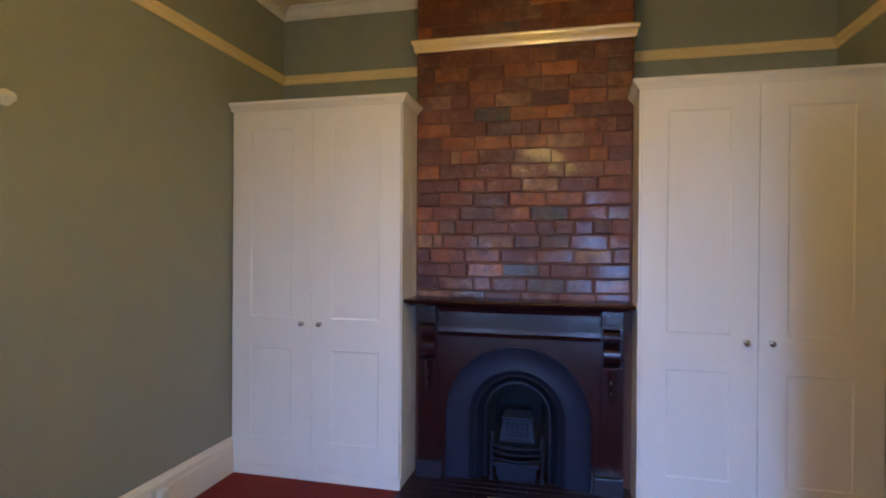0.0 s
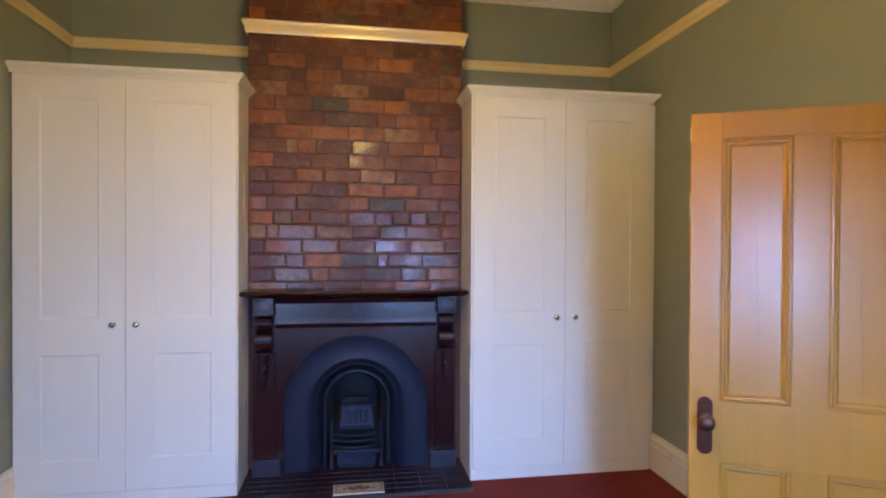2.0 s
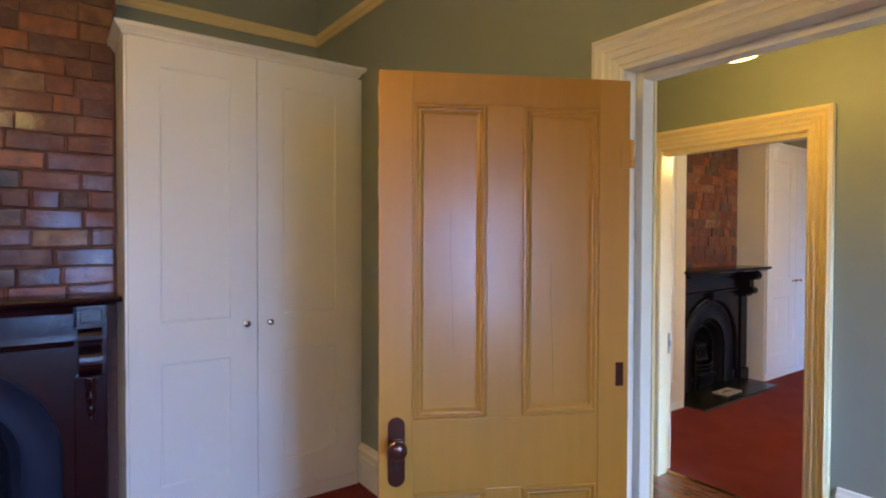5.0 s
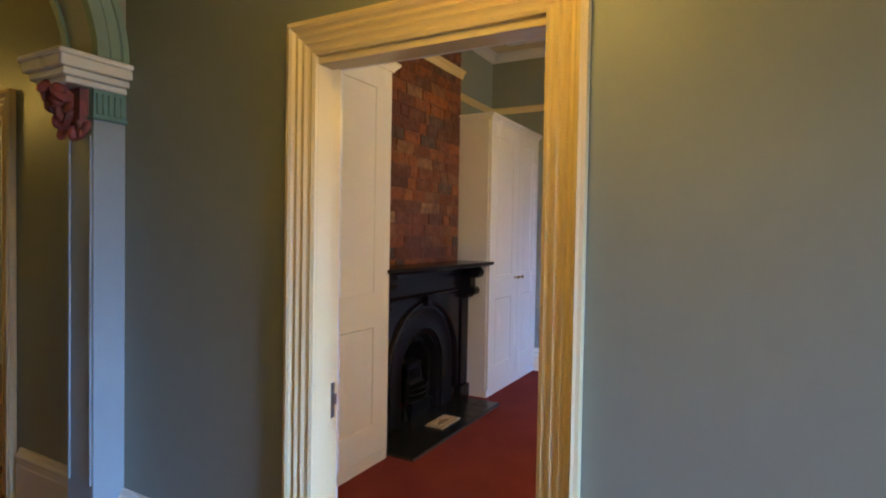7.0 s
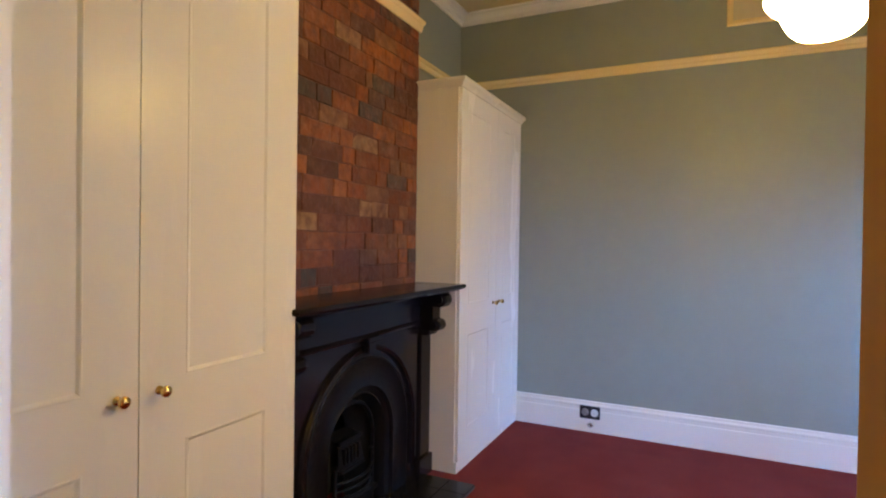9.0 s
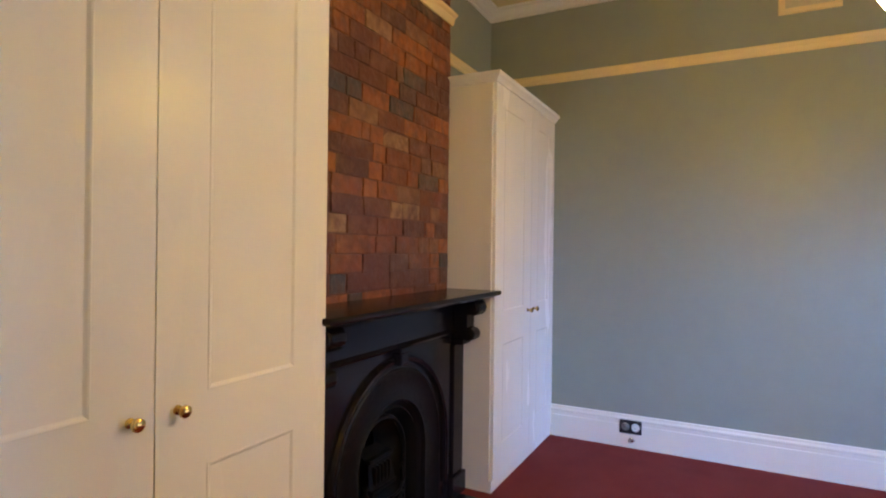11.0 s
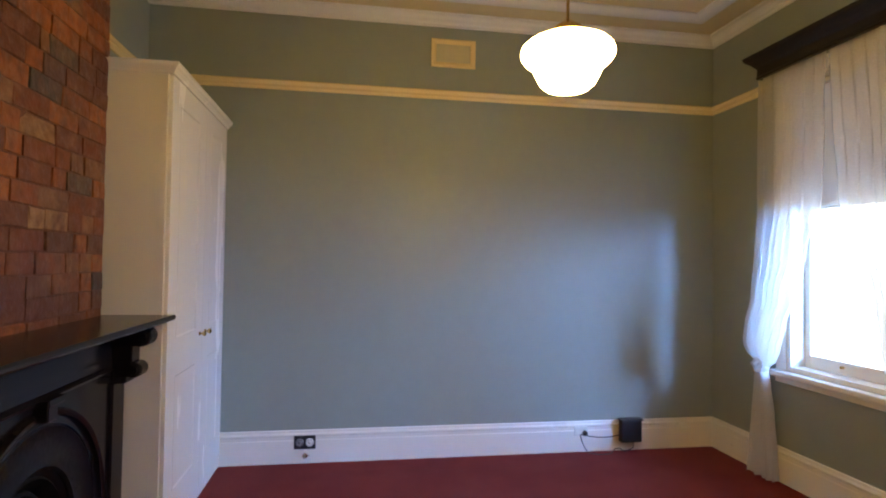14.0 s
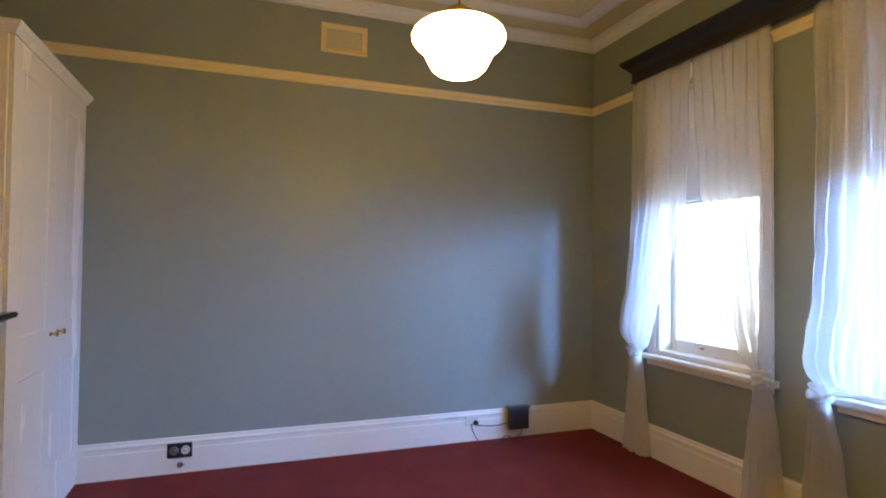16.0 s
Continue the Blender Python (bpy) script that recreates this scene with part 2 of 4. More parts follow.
BLIND = sheer("holland_blind", (0.68, 0.63, 0.56), 0.0, 0.2)


def clear_glass():
    m = bpy.data.materials.new("window_glass")
    m.use_nodes = True
    b = m.node_tree.nodes["Principled BSDF"]
    b.inputs["Base Color"].default_value = (0.97, 0.98, 0.98, 1)
    b.inputs["Roughness"].default_value = 0.02
    b.inputs["Transmission Weight"].default_value = 1.0
    b.inputs["IOR"].default_value = 1.45
    return m


GLASS = clear_glass()


# ---- building helpers ----
def box(bm, x0, x1, y0, y1, z0, z1, bevel=0.0):
    tmp = bmesh.new() if bevel else bm
    m = Matrix.Translation(((x0 + x1) / 2, (y0 + y1) / 2, (z0 + z1) / 2)) @ Matrix.Diagonal((abs(x1 - x0), abs(y1 - y0), abs(z1 - z0), 1))
    bmesh.ops.create_cube(tmp, size=1.0, matrix=m)
    if bevel:
        bmesh.ops.bevel(tmp, geom=tmp.edges[:], offset=bevel, segments=2, affect="EDGES", profile=0.5)
        merge(bm, tmp)
    return bm


def merge(bm, other, m=None):
    me = bpy.data.meshes.new("merge")
    other.to_mesh(me)
    other.free()
    if m is not None:
        me.transform(m)
    bm.from_mesh(me)
    bpy.data.meshes.remove(me)
    return bm


def boxes(*sizes, bevel=0.0):
    bm = bmesh.new()
    for s in sizes:
        box(bm, *s, bevel=bevel)
    return bm


def sweep(bm, path, profile, place, closed=False):
    """A moulding: profile points (out, up) carried along a flat path with mitred corners; place(u, v, up) gives the point in space."""
    pts = [Vector(p) for p in path]
    count = len(pts)
    rings = []
    for i in range(count):
        before = pts[i] - pts[i - 1] if (i or closed) else None
        after = pts[(i + 1) % count] - pts[i] if (i < count - 1 or closed) else None
        normals = [Vector((-d.y, d.x)).normalized() for d in (before, after) if d is not None]
        mitre = normals[0] if len(normals) == 1 else (normals[0] + normals[1]) / (1 + normals[0].dot(normals[1]))
        rings.append([bm.verts.new(place(*(pts[i] + mitre * out), up)) for out, up in profile])
    k = len(profile)
    for i in range(count if closed else count - 1):
        a, b = rings[i], rings[(i + 1) % count]
        for j in range(k):
            bm.faces.new((a[j], a[(j + 1) % k], b[(j + 1) % k], b[j]))
    if not closed:
        bm.faces.new(rings[0])
        bm.faces.new(rings[-1][::-1])
    return bm


def flat(u, v, up):
    return (u, v, up)


def lathe(bm, profile, steps=32, m=None):
    """Turned shape: (radius, height) points round the z axis."""
    m = m or Matrix()
    rings = []
    for r, z in profile:
        if r < 1e-5:
            rings.append([bm.verts.new(m @ Vector((0, 0, z)))])
        else:
            rings.append([bm.verts.new(m @ Vector((r * math.cos(a), r * math.sin(a), z))) for a in (2 * math.pi * i / steps for i in range(steps))])
    for a, b in zip(rings, rings[1:]):
        for i in range(steps):
            q = [a[i % len(a)], a[(i + 1) % len(a)], b[(i + 1) % len(b)], b[i % len(b)]]
            q = [v for j, v in enumerate(q) if v not in q[:j]]
            if len(q) > 2:
                bm.faces.new(q)
    return bm


def tube(bm, points, radius, steps=8):
    """A round bar or cable along points."""
    pts = [Vector(p) for p in points]
    rings = []
    for i, p in enumerate(pts):
        d = (pts[min(i + 1, len(pts) - 1)] - pts[max(i - 1, 0)]).normalized()
        side = d.cross(Vector((0, 0, 1)) if abs(d.z) < 0.9 else Vector((1, 0, 0))).normalized()
        up = side.cross(d)
        rings.append([bm.verts.new(p + radius * (math.cos(a) * side + math.sin(a) * up)) for a in (2 * math.pi * j / steps for j in range(steps))])
    for a, b in zip(rings, rings[1:]):
        for j in range(steps):
            bm.faces.new((a[j], a[(j + 1) % steps], b[(j + 1) % steps], b[j]))
    bm.faces.new(rings[0][::-1])
    bm.faces.new(rings[-1])
    return bm


def arch_points(cx, spring, radius, base, steps=24):
    """An arched outline from the base on one side up, over and down."""
    pts = [(cx - radius, base)]
    pts += [(cx - radius * math.cos(a), spring + radius * math.sin(a)) for a in (math.pi * i / steps for i in range(steps + 1))]
    return pts + [(cx + radius, base)]


def part(name, bm, mat, parent=None, label="", smooth=False):
    bmesh.ops.recalc_face_normals(bm, faces=bm.faces[:])
    me = bpy.data.meshes.new(name)
    bm.to_mesh(me)
    bm.free()
    me.materials.append(mat)
    if smooth:
        for p in me.polygons:
            p.use_smooth = True
        me.set_sharp_from_angle(angle=radians(38))
    ob = new(name, me)
    if parent is not None:
        ob.parent = parent
    if label:
        tagged(ob, label)
    return ob


def structure(name, bm, mat, label, category):
    return tagged(part(name, bm, mat, smooth=False), label, category, kind="structure")


def thing(name, m, label, category, group=""):
    ob = new(name)
    ob.empty_display_size = 0.1
    ob.matrix_world = m
    return tagged(ob, label, category, group)


# ---- plan ----
TOP, CORNICE, RAIL = 3.43, 3.345, 2.775
AW, AE, AN, S = -1.805, 2.10, 4.33, -0.60
HW, HE = 2.21, 3.66
BW, BE, BN = 3.81, 7.89, 3.885
DOOR_A, DOOR_B = 2.065, 2.048
A_DOOR, B_DOOR = (0.885, 1.785), (1.782, 2.672)
B_WINDOWS, A_WINDOWS = ((6.16, 7.08), (4.72, 5.64)), ((-1.26, -0.34), (0.49, 1.41))
SILL, HEAD = 0.78, 2.80
A_BREAST, B_BREAST = (-0.59, 0.832, 3.985), (5.14, 6.64, 3.635)
ARCH_Y = (3.74, 3.94)


def wall_boxes(axis, a0, a1, t0, t1, holes):
    """A wall along axis from a0 to a1, t0 to t1 thick, with openings (from, to, low, high)."""
    out, at = [], a0
    for h0, h1, low, high in sorted(holes):
        out += [(at, h0, 0, TOP), (h0, h1, high, TOP)]
        if low > 0:
            out.append((h0, h1, 0, low))
        at = h1
    out.append((at, a1, 0, TOP))
    return [(u0, u1, t0, t1, z0, z1) if axis == "x" else (t0, t1, u0, u1, z0, z1) for u0, u1, z0, z1 in out]


structure("wall_north_a", boxes((AW - 0.24, HW, AN, AN + 0.24, 0, TOP)), SAGE, "sage green painted plaster wall behind the fitted wardrobes", "wall")
structure("wall_west_a", boxes((AW - 0.24, AW, S, AN, 0, TOP)), SAGE, "sage green painted plaster wall", "wall")
structure("wall_south_a", boxes(*wall_boxes("x", AW - 0.24, HW, S - 0.3, S, [(a, b, SILL, HEAD) for a, b in A_WINDOWS])), SAGE,
          "sage green painted plaster wall with two windows", "wall")
structure("wall_east_a", boxes(*wall_boxes("y", S, AN, AE, HW, [(*A_DOOR, 0, DOOR_A)])), SAGE, "sage green wall with a doorway to the hall", "wall")
structure("wall_west_b", boxes(*wall_boxes("y", S, 4.25, HE, BW, [(*B_DOOR, 0, DOOR_B)])), SAGE, "sage green wall between hall and bedroom with a doorway", "wall")
structure("wall_north_b", boxes((BW, BE + 0.24, BN, BN + 0.24, 0, TOP)), SAGE, "sage green painted plaster wall behind the fitted wardrobes", "wall")
structure("wall_east_b", boxes((BE, BE + 0.24, S, BN, 0, TOP)), SAGE, "sage green painted plaster wall with a vent", "wall")
structure("wall_south_b", boxes(*wall_boxes("x", HE, BE + 0.24, S - 0.3, S, [(a, b, SILL, HEAD) for a, b in B_WINDOWS])), SAGE,
          "sage green painted plaster wall with two windows", "wall")
# hall beyond the arch and the room off it
structure("wall_hall_west", boxes((HW - 0.2, HW, AN + 0.24, 8.2, 0, TOP)), SAGE, "sage green hall wall beyond the arch", "wall")
structure("wall_hall_east", boxes(*wall_boxes("y", 4.25, 8.2, HE, BW, [(4.77, 5.60, 0, DOOR_B)])), SAGE, "sage green hall wall beyond the arch with a doorway", "wall")
structure("wall_hall_north", boxes((HW - 0.2, 6.2, 8.2, 8.4, 0, TOP)), SAGE, "sage green end wall of the hall", "wall")
structure("wall_hall_south", boxes(*wall_boxes("x", HW, HE, -1.12, -0.9, [(2.45, 3.37, 0, 2.2)])), SAGE, "sage green hall wall round the street doorway", "wall")
structure("wall_back_room_east", boxes((6.0, 6.2, BN + 0.24, 8.2, 0, TOP)), SAGE, "sage green wall of the back room", "wall")

for name, size, mat, label in (("floor_a", (AW, AE, S, AN), CARPET, "deep red carpet, slightly worn pile"), ("floor_b", (BW, BE, S, BN), CARPET, "deep red carpet, slightly worn pile"),
                               ("floor_door_b", (HE + 0.1, BW, *B_DOOR), CARPET, "deep red carpet in the doorway"),
                               ("floor_back_room", (BW, 6.0, BN + 0.24, 8.2), BOARDS, "polished timber floor of the back room")):
    structure(name, boxes((*size, -0.12, 0)), mat, label, "floor")
structure("floor_door_a", boxes((AE, HW, *A_DOOR, -0.12, 0)), BOARDS, "polished timber threshold", "floor")
hall_floor = structure("floor_hall", boxes((HW, HE + 0.1, -0.9, 8.2, -0.12, -0.012)), GROUT, "polished red-brown timber boards in the hall", "floor")
structure("threshold_strip", boxes((HE + 0.085, HE + 0.115, B_DOOR[0] + 0.01, B_DOOR[1] - 0.01, 0.0, 0.006)), BRASS, "thin metal carpet strip across the doorway", "threshold strip")
structure("ground", boxes((-60, 60, -80, 60, -0.6, -0.45)), GROUND, "pale sunlit gravel ground outside the house", "ground")

# emissive card added outside so the panes burn out white
BACKDROP_GLOW = bpy.data.materials.new("glowing_backdrop")
BACKDROP_GLOW.use_nodes = True
BACKDROP_GLOW.node_tree.nodes["Principled BSDF"].inputs["Base Color"].default_value = (0.8, 0.8, 0.8, 1)
BACKDROP_GLOW.node_tree.nodes["Principled BSDF"].inputs["Emission Color"].default_value = (0.80, 0.90, 1.0, 1)
BACKDROP_GLOW.node_tree.nodes["Principled BSDF"].inputs["Emission Strength"].default_value = 9.0
structure("backdrop", boxes((-12, 18, -4.6, -4.5, -0.44, 7)), BACKDROP_GLOW, "plain glowing card standing in for daylight outside the windows", "backdrop")

# ceilings: flat panel, cornice and inset ribs in one mesh for each room
CORNICE_PROFILE = [(0.0, CORNICE), (0.014, CORNICE), (0.018, CORNICE + 0.016), (0.034, CORNICE + 0.026), (0.046, CORNICE + 0.048), (0.066, CORNICE + 0.062),
                   (0.090, CORNICE + 0.068), (0.096, TOP - 0.004), (0.0, TOP - 0.004)]


def ceiling(name, x0, x1, y0, y1, breast, label):
    ob = structure(name, boxes((x0 - 0.02, x1 + 0.02, y0 - 0.02, y1 + 0.02, TOP, TOP + 0.15)), CEILING, label, "ceiling")
    bm = bmesh.new()
    path = [(x0, y1), (x0, y0), (x1, y0), (x1, y1)]
    if breast:
        sweep(bm, [(breast[0], y1), *path, (breast[1], y1)], CORNICE_PROFILE, flat)
    else:
        sweep(bm, path, CORNICE_PROFILE, flat, closed=True)
    inset = 0.30
    rib = [(0.0, TOP - 0.003), (0.0, TOP - 0.014), (0.02, TOP - 0.03), (0.05, TOP - 0.034), (0.08, TOP - 0.030), (0.12, TOP - 0.014), (0.14, TOP - 0.012), (0.14, TOP - 0.003)]
    sweep(bm, [(x0 + inset, y1 - inset), (x0 + inset, y0 + inset), (x1 - inset, y0 + inset), (x1 - inset, y1 - inset)], rib, flat, closed=True)
    structure(name.replace("ceiling", "cornice"), bm, PLASTER_WHITE, "white moulded plaster cornice and ceiling ribs", "cornice")
    return ob


ceiling("ceiling_a", AW, AE, S, AN, A_BREAST, "straw yellow plaster ceiling")
ceiling("ceiling_b", BW, BE, S, BN, B_BREAST, "straw yellow plaster ceiling")
structure("ceiling_hall", boxes((HW - 0.02, HE + 0.02, -1.12, 8.2, TOP, TOP + 0.15)), CEILING, "straw yellow plaster ceiling of the hall", "ceiling")
structure("ceiling_back_room", boxes((BW, 6.2, BN + 0.24, 8.2, TOP + 0.004, TOP + 0.15)), CEILING, "straw yellow plaster ceiling", "ceiling")

# picture rails and skirtings
RAIL_PROFILE = [(0.0, RAIL), (0.012, RAIL), (0.022, RAIL + 0.018), (0.022, RAIL + 0.034), (0.034, RAIL + 0.046), (0.04, RAIL + 0.058), (0.034, RAIL + 0.066), (0.0, RAIL + 0.066)]
BREAST_RAIL = [(0.0, 2.836), (0.014, 2.836), (0.020, 2.856), (0.024, 2.881), (0.034, 2.896), (0.038, 2.909), (0.033, 2.918), (0.0, 2.918)]
BASE = [(0.0, 0.0), (0.026, 0.0), (0.026, 0.165), (0.022, 0.172), (0.022, 0.195), (0.03, 0.202), (0.03, 0.212), (0.018, 0.222), (0.012, 0.238), (0.0, 0.240)]


def moulding(name, profile, mat, label, category, *paths):
    bm = bmesh.new()
    for p in paths:
        sweep(bm, p, profile, flat)
    return structure(name, bm, mat, label, category)


moulding("picture_rail_a", [(o, z + 0.057) for o, z in RAIL_PROFILE], CREAM, "cream gloss painted timber picture rail", "picture rail",
         [(A_BREAST[0], AN), (AW, AN), (AW, S), (A_WINDOWS[0][0] - 0.08, S)], [(A_WINDOWS[0][1] + 0.08, S), (A_WINDOWS[1][0] - 0.08, S)],
         [(A_WINDOWS[1][1] + 0.08, S), (AE, S), (AE, AN), (A_BREAST[1], AN)])
moulding("picture_rail_b", RAIL_PROFILE, CREAM, "cream gloss painted timber picture rail", "picture rail",
         [(B_BREAST[0], BN), (BW, BN), (BW, S), (B_WINDOWS[1][0] - 0.08, S)], [(B_WINDOWS[1][1] + 0.08, S), (B_WINDOWS[0][0] - 0.08, S)],
         [(B_WINDOWS[0][1] + 0.08, S), (BE, S), (BE, BN), (B_BREAST[1], BN)])
for name, (x0, x1, y), back, lift in (("breast_rail_a", A_BREAST, AN, 0.045), ("breast_rail_b", B_BREAST, BN, -0.005)):
    moulding(name, [(o, z + lift) for o, z in BREAST_RAIL], CREAM, "cream painted timber rail across the brick chimney breast", "picture rail", [(x1, back), (x1, y), (x0, y), (x0, back)])
A_FRONT, B_FRONT = 3.66, 3.35
moulding("baseboard_a", BASE, TRIM, "tall white painted moulded skirting board", "skirting board", [(AW, A_FRONT), (AW, S), (AE, S), (AE, A_DOOR[0] - 0.11)], [(AE, A_DOOR[1] + 0.11), (AE, A_FRONT)])
moulding("baseboard_b", BASE, TRIM, "tall white painted moulded skirting board", "skirting board", [(BW, B_FRONT), (BW, B_DOOR[1] + 0.11)],
         [(BW, B_DOOR[0] - 0.11), (BW, S), (BE, S), (BE, B_FRONT)])
moulding("baseboard_hall", [(o, z * 1.18) for o, z in BASE], TRIM, "tall white painted moulded skirting board in the hall", "skirting board",
         [(HW, ARCH_Y[0]), (HW, A_DOOR[1] + 0.11)], [(HW, A_DOOR[0] - 0.11), (HW, -0.9)],
         [(HE, -0.9), (HE, B_DOOR[0] - 0.11)], [(HE, B_DOOR[1] + 0.11), (HE, ARCH_Y[0])], [(HE, ARCH_Y[1]), (HE, 4.65)], [(HE, 5.72), (HE, 8.2), (HW, 8.2), (HW, ARCH_Y[1])])
moulding("baseboard_back_room", BASE, TRIM, "white painted skirting board in the back room", "skirting board", [(6.0, BN + 0.24), (6.0, 8.2)])

# door linings, stops and architraves
ARCHITRAVE = [(0.0, 0.0), (0.0, 0.014), (0.012, 0.020), (0.020, 0.014), (0.030, 0.018), (0.040, 0.026), (0.047, 0.018), (0.056, 0.021), (0.066, 0.030), (0.073, 0.021),
              (0.082, 0.024), (0.090, 0.035), (0.100, 0.040), (0.108, 0.035), (0.118, 0.032), (0.118, 0.0)]


def doorway(number, DOOR, y0, y1, x0, x1, mat_west, mat_east, label, lining, stop_x0, stop_x1):
    frame_ob = tagged(new("doorway_%d" % number), label, "door frame", kind="structure")
    bm = boxes((x0 - 0.002, x1 + 0.002, y1 - 0.01, y1 + 0.002, 0, DOOR), (x0 - 0.002, x1 + 0.002, y0 - 0.002, y0 + 0.01, 0, DOOR), (x0 - 0.002, x1 + 0.002, y0 + 0.01, y1 - 0.01, DOOR - 0.01, DOOR + 0.002))
    part("lining", bm, lining, frame_ob)
    bm = boxes((stop_x0, stop_x1, y1 - 0.038, y1 - 0.0095, 0, DOOR - 0.01), (stop_x0, stop_x1, y0 + 0.0095, y0 + 0.038, 0, DOOR - 0.01),
               (stop_x0, stop_x1, y0 + 0.038, y1 - 0.038, DOOR - 0.036, DOOR - 0.0095), bevel=0.003)
    part("stop", bm, lining, frame_ob)
    for x, sign, mat in ((x0, -1, mat_west), (x1, 1, mat_east)):
        i = 0.040 if (stop_x0 - x0) * sign > -0.03 and sign < 0 or (x1 - stop_x1) < 0.03 and sign > 0 else 0.008
        edge = [(y1 - i, 0.0), (y1 - i, DOOR - 0.01), (y0 + i, DOOR - 0.01), (y0 + i, 0.0)]
        bm = bmesh.new()
        sweep(bm, edge, [(-u, h) for u, h in ARCHITRAVE], lambda u, v, up: (x + sign * (up + 0.0025), u, v))
        part("architrave", bm, mat, frame_ob, "reeded gloss painted architrave")
    return frame_ob


door_frame_a = doorway(1, DOOR_A, *A_DOOR, AE, HW, TRIM, CREAM, "white painted door frame between bedroom and hall", TRIM, AE + 0.05, HW + 0.001)
door_frame_b = doorway(2, DOOR_B, *B_DOOR, HE, BW, CREAM, TRIM, "cream gloss door frame with reeded architrave, hall to bedroom", CREAM, HE - 0.001, BW - 0.075)
doorway(3, DOOR_B, 4.77, 5.60, HE, BW, CREAM, TRIM, "cream door frame beyond the hall arch", CREAM, HE - 0.001, BW - 0.045)
part("strike_plate", boxes((3.778, 3.796, B_DOOR[1] - 0.0125, B_DOOR[1] - 0.0095, 0.755, 0.885), (3.794, 3.808, B_DOOR[1] - 0.0125, B_DOOR[1] - 0.0095, 0.80, 0.84), (3.782, 3.792, B_DOOR[1] - 0.0132, B_DOOR[1] - 0.0115, 0.80, 0.845)), STEEL, door_frame_b, "worn steel strike plate")


# ---- arch across the hall ----
def between(bm, inner, outer, y0, y1):
    """A plate of thickness y0 to y1 between two outlines with the same number of points."""
    rows = [[bm.verts.new((x, y, z)) for x, z in line] for line in (inner, outer) for y in (y0, y1)]
    a0, a1, b0, b1 = rows
    for i in range(len(inner) - 1):
        bm.faces.new((a0[i], a0[i + 1], b0[i + 1], b0[i]))
        bm.faces.new((a1[i], b1[i], b1[i + 1], a1[i + 1]))
        bm.faces.new((a0[i], a1[i], a1[i + 1], a0[i + 1]))
        bm.faces.new((b0[i], b0[i + 1], b1[i + 1], b1[i]))
    bm.faces.new((a0[0], b0[0], b1[0], a1[0]))
    bm.faces.new((a0[-1], a1[-1], b1[-1], b0[-1]))
    return bm


def boxed(points, cx, cz, half, top):
    """Each arch point pushed out to the rectangle round it."""
    out = []
    for x, z in points:
        dx, dz = x - cx, z - cz
        if dz <= 0:
            out.append((cx + math.copysign(half, dx), z))
            continue
        k = min(half / abs(dx) if abs(dx) > 1e-6 else 1e9, (top - cz) / dz)
        out.append((cx + dx * k, cz + dz * k))
    return out


def beam_arch(bm, cx, spring, profile, base, steps=28):
    """A moulding that follows an arch: profile points (radius, y)."""
    rings = []
    for i in range(-1, steps + 2):
        a = math.pi * min(max(i, 0), steps) / steps
        drop = base if i in (-1, steps + 1) else None
        rings.append([bm.verts.new((cx - r * math.cos(a), y, drop if drop is not None else spring + r * math.sin(a))) for r, y in profile])
    k = len(profile)
    for a, b in zip(rings, rings[1:]):
        for j in range(k):
            bm.faces.new((a[j], a[(j + 1) % k], b[(j + 1) % k], b[j]))
    bm.faces.new(rings[0])
    bm.faces.new(rings[-1][::-1])
    return bm


HX, SPRING, CLEAR = (HW + HE) / 2, 2.148, 0.60
arch_line = arch_points(HX, SPRING, CLEAR, SPRING, 28)[1:-1]
hall_arch = structure("arch", between(bmesh.new(), arch_line, boxed(arch_line, HX, SPRING, (HE - HW) / 2, TOP), *ARCH_Y), SAGE, "rounded plaster arch across the hall", "arch")
for yy, sign in ((ARCH_Y[0], -1), (ARCH_Y[1], 1)):
    prof = [(CLEAR - 0.01, yy + 0.01 * -sign), (CLEAR - 0.01, yy + 0.03 * sign), (CLEAR + 0.03, yy + 0.045 * sign), (CLEAR + 0.05, yy + 0.025 * sign), (CLEAR + 0.08, yy + 0.04 * sign),
            (CLEAR + 0.105, yy + 0.02 * sign), (CLEAR + 0.125, yy + 0.03 * sign), (CLEAR + 0.135, yy + 0.002 * sign), (CLEAR + 0.135, yy + 0.01 * -sign)]
    part("arch_moulding", beam_arch(bmesh.new(), HX, SPRING, prof, SPRING), GREEN_GLOSS, hall_arch, "duck green painted moulding")


